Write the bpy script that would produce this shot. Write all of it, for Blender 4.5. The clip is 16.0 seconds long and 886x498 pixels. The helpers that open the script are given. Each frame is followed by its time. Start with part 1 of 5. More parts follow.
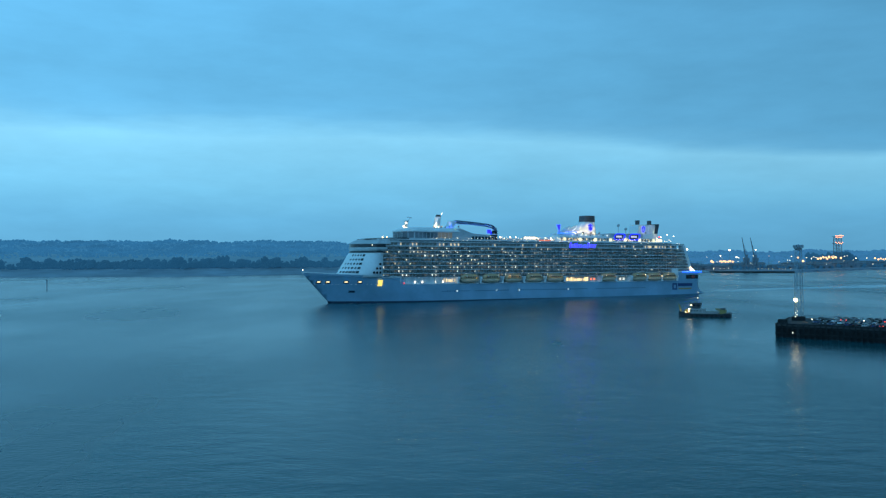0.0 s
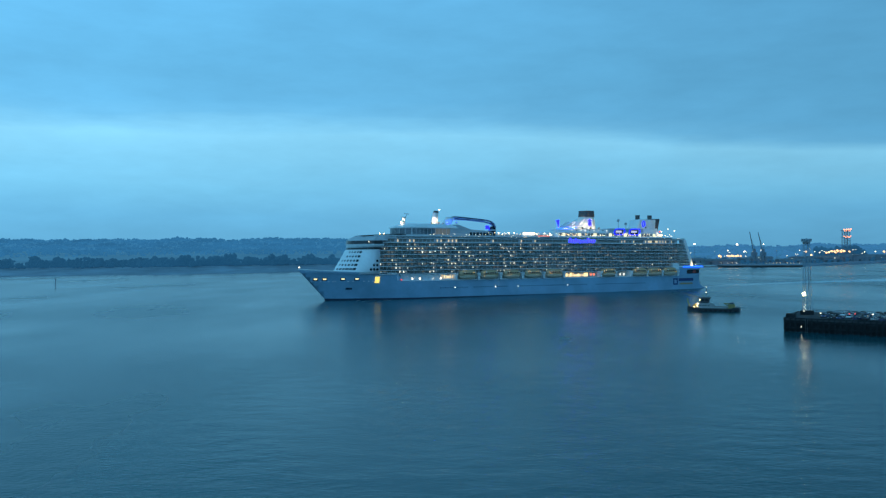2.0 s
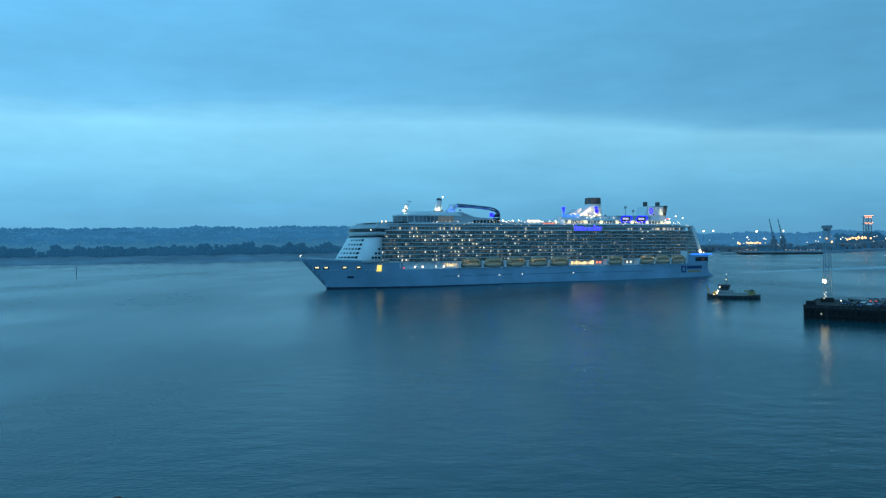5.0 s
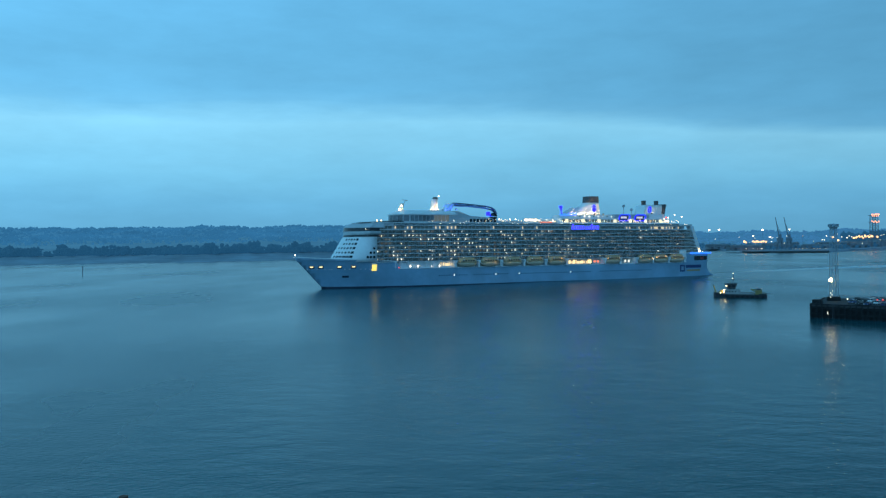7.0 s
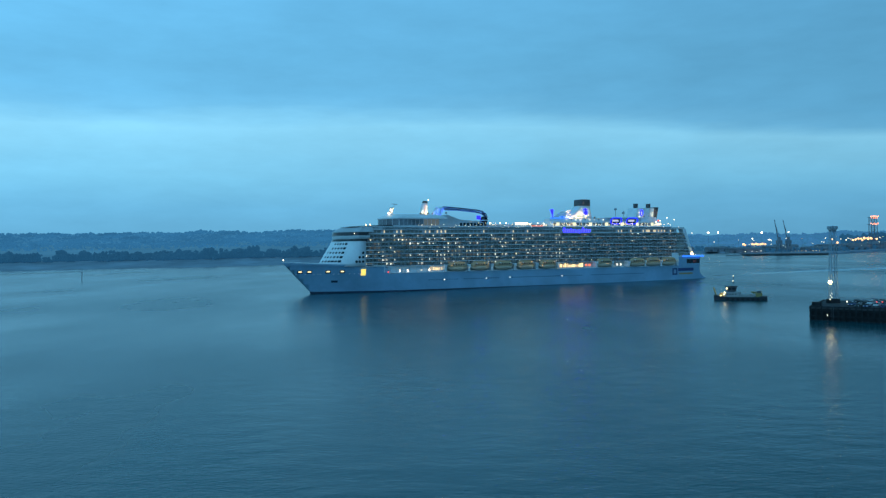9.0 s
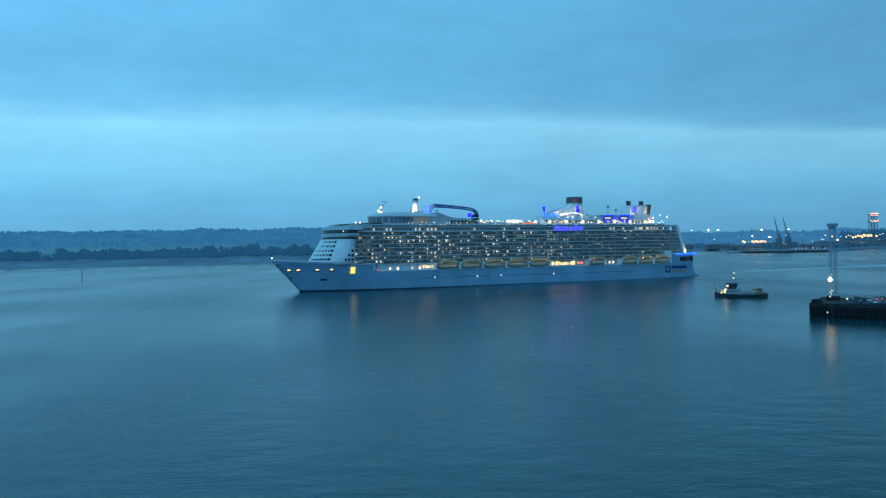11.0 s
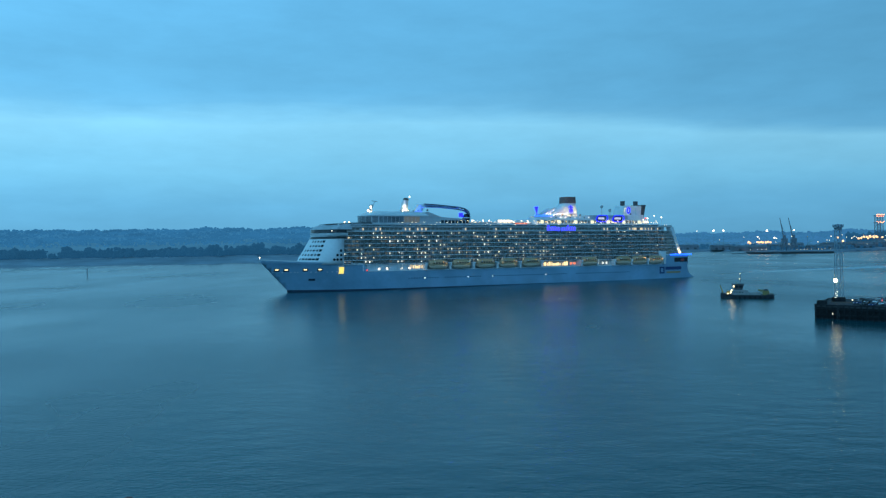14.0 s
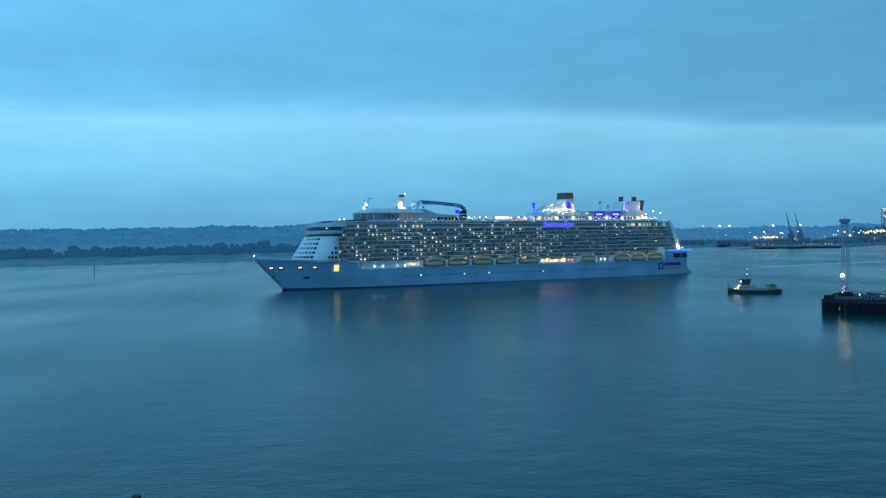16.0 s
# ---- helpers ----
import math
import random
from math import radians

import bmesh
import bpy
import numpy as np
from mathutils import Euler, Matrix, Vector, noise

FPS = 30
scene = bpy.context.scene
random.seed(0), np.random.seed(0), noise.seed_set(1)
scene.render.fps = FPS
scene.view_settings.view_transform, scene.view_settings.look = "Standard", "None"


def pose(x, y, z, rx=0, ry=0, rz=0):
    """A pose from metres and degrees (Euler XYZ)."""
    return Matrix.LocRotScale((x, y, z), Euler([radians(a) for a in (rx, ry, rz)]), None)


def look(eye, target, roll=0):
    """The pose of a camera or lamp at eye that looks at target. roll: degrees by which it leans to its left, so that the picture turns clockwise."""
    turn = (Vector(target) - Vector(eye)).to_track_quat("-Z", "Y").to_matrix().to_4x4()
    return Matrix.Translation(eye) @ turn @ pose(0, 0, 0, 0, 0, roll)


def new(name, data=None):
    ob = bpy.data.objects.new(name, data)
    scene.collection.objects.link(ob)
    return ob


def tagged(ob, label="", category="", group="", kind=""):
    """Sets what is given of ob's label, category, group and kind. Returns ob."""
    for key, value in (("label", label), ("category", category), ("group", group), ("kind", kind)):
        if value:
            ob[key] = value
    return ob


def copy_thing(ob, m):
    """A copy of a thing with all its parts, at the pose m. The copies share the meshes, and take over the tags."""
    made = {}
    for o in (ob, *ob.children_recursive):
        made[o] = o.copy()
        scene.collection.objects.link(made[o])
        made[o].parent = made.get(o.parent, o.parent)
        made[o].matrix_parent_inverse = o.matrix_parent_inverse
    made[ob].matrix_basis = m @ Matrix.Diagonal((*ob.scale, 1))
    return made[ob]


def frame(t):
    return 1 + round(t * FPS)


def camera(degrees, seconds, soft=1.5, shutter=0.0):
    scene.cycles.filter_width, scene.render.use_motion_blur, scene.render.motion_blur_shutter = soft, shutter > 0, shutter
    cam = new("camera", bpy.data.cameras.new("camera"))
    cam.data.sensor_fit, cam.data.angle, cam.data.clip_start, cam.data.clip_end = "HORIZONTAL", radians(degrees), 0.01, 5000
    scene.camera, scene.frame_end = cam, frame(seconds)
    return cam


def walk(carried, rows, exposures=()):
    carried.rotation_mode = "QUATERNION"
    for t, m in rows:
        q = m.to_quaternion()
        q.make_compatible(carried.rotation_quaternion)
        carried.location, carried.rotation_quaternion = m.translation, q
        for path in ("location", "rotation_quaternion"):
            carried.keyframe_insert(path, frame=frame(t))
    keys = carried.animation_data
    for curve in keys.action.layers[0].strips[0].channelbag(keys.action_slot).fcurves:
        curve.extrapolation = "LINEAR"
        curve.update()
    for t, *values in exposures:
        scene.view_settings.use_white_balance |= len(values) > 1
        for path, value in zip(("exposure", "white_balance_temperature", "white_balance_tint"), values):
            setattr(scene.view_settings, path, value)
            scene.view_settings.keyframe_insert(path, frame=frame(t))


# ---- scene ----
cam = camera(56.0, 16.0, soft=1.3)


def aim(yaw, tilt, lean):
    """The camera on its high stand, 30 m over the water: yaw to the right, tilt upwards, lean."""
    return pose(0, 0, 30, 90 + tilt, 0, -yaw) @ pose(0, 0, 0, 0, 0, lean)


AIM = ((0.0, 0.112, 0.702, -0.251), (0.5, 0.162, 0.663, -0.307), (1.0, -0.057, 0.556, -0.323), (1.5, -0.332, 0.502, -0.505),
       (2.0, -0.361, 0.447, -0.615), (2.5, -0.402, 0.364, -0.626), (3.0, -0.528, 0.2, -0.628), (3.5, -0.837, 0.108, -0.728),
       (4.0, -1.082, -0.118, -0.731), (6.5, -1.939, -0.446, -0.851), (7.0, -1.908, -0.44, -0.825), (7.5, -1.797, -0.331, -0.79),
       (8.0, -1.654, -0.271, -0.81), (8.5, -1.815, -0.193, -0.964), (9.0, -1.858, -0.169, -1.075), (11.5, -1.844, -0.352, -1.148),
       (12.0, -1.789, -0.296, -1.13), (12.5, -1.774, -0.29, -1.017), (13.0, -1.955, -0.344, -0.971), (13.5, -2.05, -0.327, -0.932),
       (14.0, -2.174, -0.341, -0.954), (14.5, -2.312, -0.373, -1.073), (15.0, -2.503, -0.385, -1.22), (15.5, -2.613, -0.491, -1.257),
       (16.0, -2.565, -0.556, -1.271))
walk(cam, [(t, aim(a, b, c)) for t, a, b, c in AIM],
     [(0, 0, 6500, 10), (6, 0, 6530, 10), (7.6, 0, 6640, 10), (9.2, 0, 6640, 10), (11.3, 0, 6500, 10), (16, 0, 6500, 10)])

# ---- dusk sky: Nishita low sun under a layered overcast ----
world = bpy.data.worlds.new("dusk")
scene.world = world
world.use_nodes = True
wt = world.node_tree
wt.nodes.clear()


def wnode(kind, **inputs):
    n = wt.nodes.new(kind)
    for k, v in inputs.items():
        n.inputs[k.replace("_", " ")].default_value = v
    return n


w_out = wnode("ShaderNodeOutputWorld")
w_bg = wnode("ShaderNodeBackground", Strength=1.0)
w_co = wnode("ShaderNodeTexCoord")
w_sep = wnode("ShaderNodeSeparateXYZ")
wt.links.new(w_co.outputs["Generated"], w_sep.inputs[0])
w_map = wnode("ShaderNodeMapping", Scale=(2.2, 2.2, 16.0))
wt.links.new(w_co.outputs["Generated"], w_map.inputs[0])
w_noise = wnode("ShaderNodeTexNoise", Scale=1.6, Detail=5.0, Roughness=0.55)
wt.links.new(w_map.outputs[0], w_noise.inputs["Vector"])
# height in the sky, waved by the cloud noise
w_wave = wnode("ShaderNodeMath")
w_wave.operation = "MULTIPLY_ADD"
w_wave.inputs[1].default_value = 0.040
wt.links.new(w_noise.outputs[0], w_wave.inputs[0])
w_off = wnode("ShaderNodeMath")
w_off.operation = "SUBTRACT"
w_off.inputs[1].default_value = 0.020
wt.links.new(w_sep.outputs["Z"], w_off.inputs[0])
w_slant = wnode("ShaderNodeMapRange")
for k, v in (("From Min", 0.06), ("From Max", 0.46), ("To Min", 0.0), ("To Max", 0.05)):
    w_slant.inputs[k].default_value = v
wt.links.new(w_sep.outputs["X"], w_slant.inputs["Value"])
w_low = wnode("ShaderNodeMath")
wt.links.new(w_off.outputs[0], w_low.inputs[0])
w_high = wnode("ShaderNodeMapRange")
w_high.inputs["From Min"].default_value, w_high.inputs["From Max"].default_value = 0.05, 0.12
wt.links.new(w_sep.outputs["Z"], w_high.inputs["Value"])
w_part = wnode("ShaderNodeMath")
w_part.operation = "MULTIPLY"
wt.links.new(w_slant.outputs[0], w_part.inputs[0])
wt.links.new(w_high.outputs[0], w_part.inputs[1])
wt.links.new(w_part.outputs[0], w_low.inputs[1])
wt.links.new(w_low.outputs[0], w_wave.inputs[2])
w_range = wnode("ShaderNodeMapRange")
w_range.inputs["From Min"].default_value, w_range.inputs["From Max"].default_value = -0.05, 0.45
wt.links.new(w_wave.outputs[0], w_range.inputs["Value"])
w_ramp = wnode("ShaderNodeValToRGB")
SKY = ((0.0, (0.105, 0.345, 0.555)), (0.12, (0.106, 0.36, 0.59)), (0.19, (0.130, 0.44, 0.71)), (0.27, (0.170, 0.525, 0.795)),
       (0.335, (0.205, 0.575, 0.84)), (0.385, (0.232, 0.62, 0.89)), (0.425, (0.140, 0.46, 0.745)), (0.46, (0.120, 0.425, 0.71)), (0.55, (0.114, 0.415, 0.70)),
       (0.70, (0.118, 0.43, 0.735)), (0.82, (0.085, 0.32, 0.54)), (1.0, (0.064, 0.25, 0.42)))
while len(w_ramp.color_ramp.elements) < len(SKY):
    w_ramp.color_ramp.elements.new(0.5)
for e, (p, c) in zip(w_ramp.color_ramp.elements, SKY):
    e.position, e.color = p, (*c, 1)
wt.links.new(w_range.outputs[0], w_ramp.inputs[0])
w_map2 = wnode("ShaderNodeMapping", Scale=(3.0, 3.0, 11.0))
wt.links.new(w_co.outputs["Generated"], w_map2.inputs[0])
w_noise2 = wnode("ShaderNodeTexNoise", Scale=2.3, Detail=6.0, Roughness=0.6)
wt.links.new(w_map2.outputs[0], w_noise2.inputs["Vector"])
w_gain = wnode("ShaderNodeMapRange")
for k, v in (("From Min", 0.25), ("From Max", 0.75), ("To Min", 0.91), ("To Max", 1.09)):
    w_gain.inputs[k].default_value = v
wt.links.new(w_noise2.outputs[0], w_gain.inputs["Value"])
w_mul = wnode("ShaderNodeVectorMath")
w_mul.operation = "SCALE"
wt.links.new(w_ramp.outputs[0], w_mul.inputs[0])
wt.links.new(w_gain.outputs[0], w_mul.inputs["Scale"])
w_sky = wnode("ShaderNodeTexSky")
w_sky.sky_type, w_sky.sun_disc = "NISHITA", False
w_sky.sun_elevation, w_sky.sun_rotation = radians(2), radians(200)
w_dim = wnode("ShaderNodeVectorMath")
w_dim.operation = "SCALE"
w_dim.inputs["Scale"].default_value = 0.002
wt.links.new(w_sky.outputs[0], w_dim.inputs[0])
w_add = wnode("ShaderNodeVectorMath")
wt.links.new(w_mul.outputs[0], w_add.inputs[0])
wt.links.new(w_dim.outputs[0], w_add.inputs[1])
# the afterglow is stronger on one side of the sky
w_side = wnode("ShaderNodeMapRange")
for k, v in (("From Min", -1.0), ("From Max", 1.0), ("To Min", 1.41), ("To Max", 0.67)):
    w_side.inputs[k].default_value = v
wt.links.new(w_sep.outputs["X"], w_side.inputs["Value"])
w_tilt = wnode("ShaderNodeVectorMath")
w_tilt.operation = "SCALE"
wt.links.new(w_add.outputs[0], w_tilt.inputs[0])
w_less = wnode("ShaderNodeMath")
w_less.operation = "SUBTRACT"
w_less.inputs[1].default_value = 1.0
wt.links.new(w_side.outputs[0], w_less.inputs[0])
w_rise = wnode("ShaderNodeMapRange")
for k, v in (("From Min", 0.0), ("From Max", 0.28), ("To Min", 0.42), ("To Max", 1.5)):
    w_rise.inputs[k].default_value = v
wt.links.new(w_sep.outputs["Z"], w_rise.inputs["Value"])
w_both = wnode("ShaderNodeMath")
w_both.operation = "MULTIPLY_ADD"
w_both.inputs[2].default_value = 1.0
w_over = wnode("ShaderNodeMapRange")
for k, v in (("From Min", 0.28), ("From Max", 0.6), ("To Min", 0.0), ("To Max", 3.6)):
    w_over.inputs[k].default_value = v
wt.links.new(w_sep.outputs["Z"], w_over.inputs["Value"])
w_sum = wnode("ShaderNodeMath")
wt.links.new(w_rise.outputs[0], w_sum.inputs[0])
wt.links.new(w_over.outputs[0], w_sum.inputs[1])
wt.links.new(w_less.outputs[0], w_both.inputs[0])
wt.links.new(w_sum.outputs[0], w_both.inputs[1])
wt.links.new(w_both.outputs[0], w_tilt.inputs["Scale"])
wt.links.new(w_tilt.outputs[0], w_bg.inputs["Color"])
wt.links.new(w_bg.outputs[0], w_out.inputs[0])

sun = new("sun", bpy.data.lights.new("sun", "SUN"))
sun.data.energy, sun.data.angle, sun.data.color = 0.8, radians(70), (0.15, 0.52, 1.0)
sun.matrix_world = look((300, -900, 850), (0, 500, 0))


# ---- materials ----
def mat(name, base, rough=0.6, metal=0.0, grain=1.0, vary=0.15, bump=0.0, stain=0.0, stain_scale=0.1, glow=None, power=0.0, ior=None):
    """Node paint: base colour varied by fine grain and large stains, relief and gloss; glow: what gives off light."""
    m = bpy.data.materials.new(name)
    m.use_nodes = True
    nt = m.node_tree
    bsdf = nt.nodes["Principled BSDF"]
    bsdf.inputs["Roughness"].default_value, bsdf.inputs["Metallic"].default_value = rough, metal
    if ior:
        bsdf.inputs["IOR"].default_value = ior
    co = nt.nodes.new("ShaderNodeTexCoord")
    n1 = nt.nodes.new("ShaderNodeTexNoise")
    n1.inputs["Scale"].default_value, n1.inputs["Detail"].default_value = grain, 5
    n2 = nt.nodes.new("ShaderNodeTexNoise")
    n2.inputs["Scale"].default_value, n2.inputs["Detail"].default_value = stain_scale, 3
    for n in (n1, n2):
        nt.links.new(co.outputs["Object"], n.inputs["Vector"])
    r = nt.nodes.new("ShaderNodeMapRange")
    r.inputs["From Min"].default_value, r.inputs["From Max"].default_value = 0.3, 0.7
    r.inputs["To Min"].default_value, r.inputs["To Max"].default_value = 1 - vary, 1 + vary
    nt.links.new(n1.outputs[0], r.inputs["Value"])
    r2 = nt.nodes.new("ShaderNodeMapRange")
    r2.inputs["From Min"].default_value, r2.inputs["From Max"].default_value = 0.35, 0.65
    r2.inputs["To Min"].default_value, r2.inputs["To Max"].default_value = 1 - stain, 1
    nt.links.new(n2.outputs[0], r2.inputs["Value"])
    k = nt.nodes.new("ShaderNodeMath")
    k.operation = "MULTIPLY"
    nt.links.new(r.outputs[0], k.inputs[0])
    nt.links.new(r2.outputs[0], k.inputs[1])
    v = nt.nodes.new("ShaderNodeVectorMath")
    v.operation = "SCALE"
    v.inputs[0].default_value = base
    nt.links.new(k.outputs[0], v.inputs["Scale"])
    nt.links.new(v.outputs[0], bsdf.inputs["Base Color"])
    if bump:
        b = nt.nodes.new("ShaderNodeBump")
        b.inputs["Strength"].default_value, b.inputs["Distance"].default_value = bump, 0.5 / grain
        nt.links.new(n1.outputs[0], b.inputs["Height"])
        nt.links.new(b.outputs[0], bsdf.inputs["Normal"])
    if glow:
        bsdf.inputs["Emission Color"].default_value, bsdf.inputs["Emission Strength"].default_value = (*glow, 1), power
    return m


def lamp_mat(name, colour, low, high):
    """Lamps and lit windows: each one glows by its own measure."""
    m = mat(name, (0.5, 0.5, 0.5), 0.4, glow=colour, power=high)
    nt = m.node_tree
    g = nt.nodes.new("ShaderNodeObjectInfo")
    r = nt.nodes.new("ShaderNodeMapRange")
    r.inputs["To Min"].default_value, r.inputs["To Max"].default_value = low, high
    nt.links.new(g.outputs["Random"], r.inputs["Value"])
    nt.links.new(r.outputs[0], nt.nodes["Principled BSDF"].inputs["Emission Strength"])
    return m


M_HULL = mat("hull_paint", (0.255, 0.44, 0.585), 0.35, grain=0.4, vary=0.04, stain=0.20, stain_scale=0.06)
M_WHITE = mat("white_ship_paint", (0.78, 0.79, 0.79), 0.4, grain=0.6, vary=0.04, stain=0.08, stain_scale=0.08)
M_GREY = mat("grey_ship_paint", (0.46, 0.48, 0.50), 0.5, grain=0.6, vary=0.08, stain=0.15)
M_BOOT = mat("boot_topping", (0.02, 0.035, 0.07), 0.4, grain=0.5, vary=0.2, stain=0.3)
M_DECK = mat("teak_deck", (0.26, 0.22, 0.18), 0.7, grain=1.5, vary=0.2, stain=0.2)
M_GLASS = mat("dark_glass", (0.012, 0.018, 0.024), 0.12, grain=0.3, vary=0.3, ior=1.5)
M_PORTHOLE = mat("porthole_glass", (0.07, 0.12, 0.17), 0.2, grain=0.1, vary=0.6)
# warm base colours of glass and cabin wall stand in for lamplight
M_CABGLASS = mat("curtained_glass", (0.37, 0.325, 0.28), 0.25, grain=0.35, vary=0.55, stain=0.4, stain_scale=0.07)
M_CABIN = mat("cabin_wall", (0.60, 0.55, 0.48), 0.6, grain=0.35, vary=0.3, stain=0.3, stain_scale=0.06)
M_HOUSEGLASS = mat("grey_house_glass", (0.13, 0.15, 0.17), 0.2, grain=0.25, vary=0.5)
M_RAILGLASS = mat("balustrade_glass", (0.16, 0.19, 0.20), 0.10, grain=0.4, vary=0.3, ior=1.6)
M_RAILGLASS.node_tree.nodes["Principled BSDF"].inputs["Alpha"].default_value = 0.5
M_DIVIDER = mat("balcony_divider", (0.48, 0.47, 0.45), 0.5, grain=0.5, vary=0.2)
M_BOAT = mat("lifeboat_orange", (0.66, 0.42, 0.24), 0.45, grain=1.0, vary=0.12, stain=0.2)
# underbody colour lightened to offset the shade under the boats
M_BOATLOW = mat("lifeboat_underbody", (0.74, 0.54, 0.38), 0.45, grain=1.0, vary=0.12, stain=0.2)
M_SOOT = mat("sooted_steel", (0.09, 0.085, 0.085), 0.6, grain=0.8, vary=0.3)
M_PALEBLUE = mat("pale_blue_paint", (0.32, 0.42, 0.62), 0.4, grain=0.8, vary=0.1)
M_ARM = mat("painted_lattice_arm", (0.10, 0.14, 0.22), 0.4, grain=0.8, vary=0.2)
M_WARM = lamp_mat("lit_window_warm", (1.0, 0.84, 0.52), 0.3, 2.8)
M_COLD = lamp_mat("lit_window_white", (1.0, 0.93, 0.74), 0.3, 2.9)
M_LAMP = mat("lamp_white", (0.8, 0.8, 0.8), glow=(1.0, 0.86, 0.58), power=3.4)
M_FLOOD = mat("floodlight_warm", (0.8, 0.8, 0.8), glow=(1.0, 0.68, 0.33), power=110)
M_DOOR = mat("lit_doorway", (0.5, 0.4, 0.1), glow=(1.0, 0.74, 0.16), power=1.15, grain=0.8, vary=0.4)
M_OPENING = mat("lit_mooring_deck", (0.5, 0.45, 0.3), glow=(1.0, 0.84, 0.42), power=1.4)
M_SIGN = mat("blue_sign_light", (0.01, 0.01, 0.2), glow=(0.008, 0.010, 1.0), power=2.2)
M_NAME = mat("blue_lettering_light", (0.01, 0.01, 0.2), glow=(0.016, 0.010, 1.0), power=10)
M_BRIGHT = mat("lamp_bright", (0.8, 0.8, 0.8), glow=(1.0, 0.84, 0.54), power=5)
M_GLOW = mat("warm_lamp", (0.8, 0.7, 0.5), glow=(1.0, 0.70, 0.30), power=4)
M_BLUE = mat("blue_neon", (0.01, 0.01, 0.2), glow=(0.004, 0.004, 1.0), power=9)
M_CYAN = mat("light_blue_neon", (0.02, 0.1, 0.4), glow=(0.012, 0.11, 1.0), power=3.0)
M_BLUEFLOOD = mat("blue_floodlight", (0.02, 0.03, 0.4), glow=(0.03, 0.08, 1.0), power=60)
M_RED = mat("red_light", (0.4, 0.02, 0.02), glow=(1.0, 0.08, 0.05), power=1.6)
M_ORANGE = lamp_mat("sodium_lamp", (1.0, 0.50, 0.14), 1.3, 3.2)
M_JETTYLAMP = lamp_mat("jetty_lamp", (1.0, 0.72, 0.40), 2.0, 4.0)
M_PIERLAMP = mat("pier_floodlight_glass", (0.8, 0.8, 0.7), glow=(1.0, 0.78, 0.34), power=14)
M_LOGO = mat("logo_blue_paint", (0.02, 0.05, 0.16), 0.5)
M_OCHRE = mat("ochre_lettering", (0.45, 0.26, 0.08), 0.5)
M_STEELDARK = mat("dark_steel", (0.07, 0.08, 0.09), 0.55, metal=0.3, grain=0.6, vary=0.3)
M_PILE = mat("wet_black_timber", (0.018, 0.019, 0.021), 0.95, grain=0.8, vary=0.4, bump=0.4, stain=0.4, stain_scale=0.3)
M_PIERTOP = mat("wet_asphalt", (0.042, 0.042, 0.044), 0.85, grain=0.7, vary=0.2, stain=0.3, stain_scale=0.1)
# lighter, bluer grey for the mast: haze put into the colour
M_MASTGREY = mat("mast_grey", (0.27, 0.33, 0.37), 0.6, metal=0.1, grain=0.6, vary=0.2)
M_TUGHULL = mat("tug_black_hull", (0.02, 0.026, 0.034), 0.5, grain=0.8, vary=0.3)
M_TUGWHITE = mat("tug_cabin_paint", (0.34, 0.35, 0.34), 0.5, grain=1.0, vary=0.1, stain=0.2)
M_YELLOW = mat("tug_yellow_paint", (0.38, 0.28, 0.09), 0.5, grain=1.0, vary=0.15, stain=0.3)

M_TRUNK = mat("bark", (0.06, 0.05, 0.045), 0.9, grain=1.0, vary=0.2)


def haze_glow(name, colour, power, base=0.035):
    """Far land and woods; haze painted in as a slightly uneven blue glow."""
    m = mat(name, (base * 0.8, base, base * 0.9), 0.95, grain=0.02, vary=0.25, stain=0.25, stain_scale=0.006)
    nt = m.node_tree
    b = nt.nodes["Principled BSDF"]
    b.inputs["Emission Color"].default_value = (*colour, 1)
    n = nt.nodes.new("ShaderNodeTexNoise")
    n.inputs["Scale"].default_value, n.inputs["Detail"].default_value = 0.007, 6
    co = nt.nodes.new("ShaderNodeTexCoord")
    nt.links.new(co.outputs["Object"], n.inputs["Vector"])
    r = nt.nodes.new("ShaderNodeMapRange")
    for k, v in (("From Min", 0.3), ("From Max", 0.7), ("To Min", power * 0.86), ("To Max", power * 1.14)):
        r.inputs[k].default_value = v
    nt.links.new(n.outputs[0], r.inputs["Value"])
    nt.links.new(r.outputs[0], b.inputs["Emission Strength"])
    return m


# blue emission stands in for haze on each of these far materials
M_FARHILL = haze_glow("misty_wooded_hill", (0.075, 0.45, 0.98), 0.315, 0.018)
M_PALEHILL = haze_glow("pale_misty_hill", (0.095, 0.45, 0.98), 0.36)
M_FARLAND = haze_glow("misty_hillside", (0.08, 0.455, 0.98), 0.305)
M_MIDLAND = haze_glow("misty_fields", (0.10, 0.48, 0.95), 0.25, 0.05)
M_LEAF = haze_glow("misty_shore_wood", (0.06, 0.41, 0.92), 0.175, 0.022)
M_SHED = mat("shed_cladding", (0.19, 0.21, 0.235), 0.7, grain=0.2, vary=0.15, stain=0.25, stain_scale=0.03)
M_QUAY = mat("quay_concrete", (0.10, 0.105, 0.11), 0.8, grain=0.2, vary=0.2, stain=0.3, stain_scale=0.05)
CAR_PAINTS = [mat("car_paint_" + n, c, 0.25, grain=1.0, vary=0.05) for n, c in
              (("silver", (0.40, 0.41, 0.42)), ("black", (0.02, 0.02, 0.022)), ("red", (0.22, 0.02, 0.02)), ("white", (0.7, 0.7, 0.7)), ("blue", (0.03, 0.06, 0.16)))]
M_TYRE = mat("tyre_rubber", (0.015, 0.015, 0.016), 0.8)


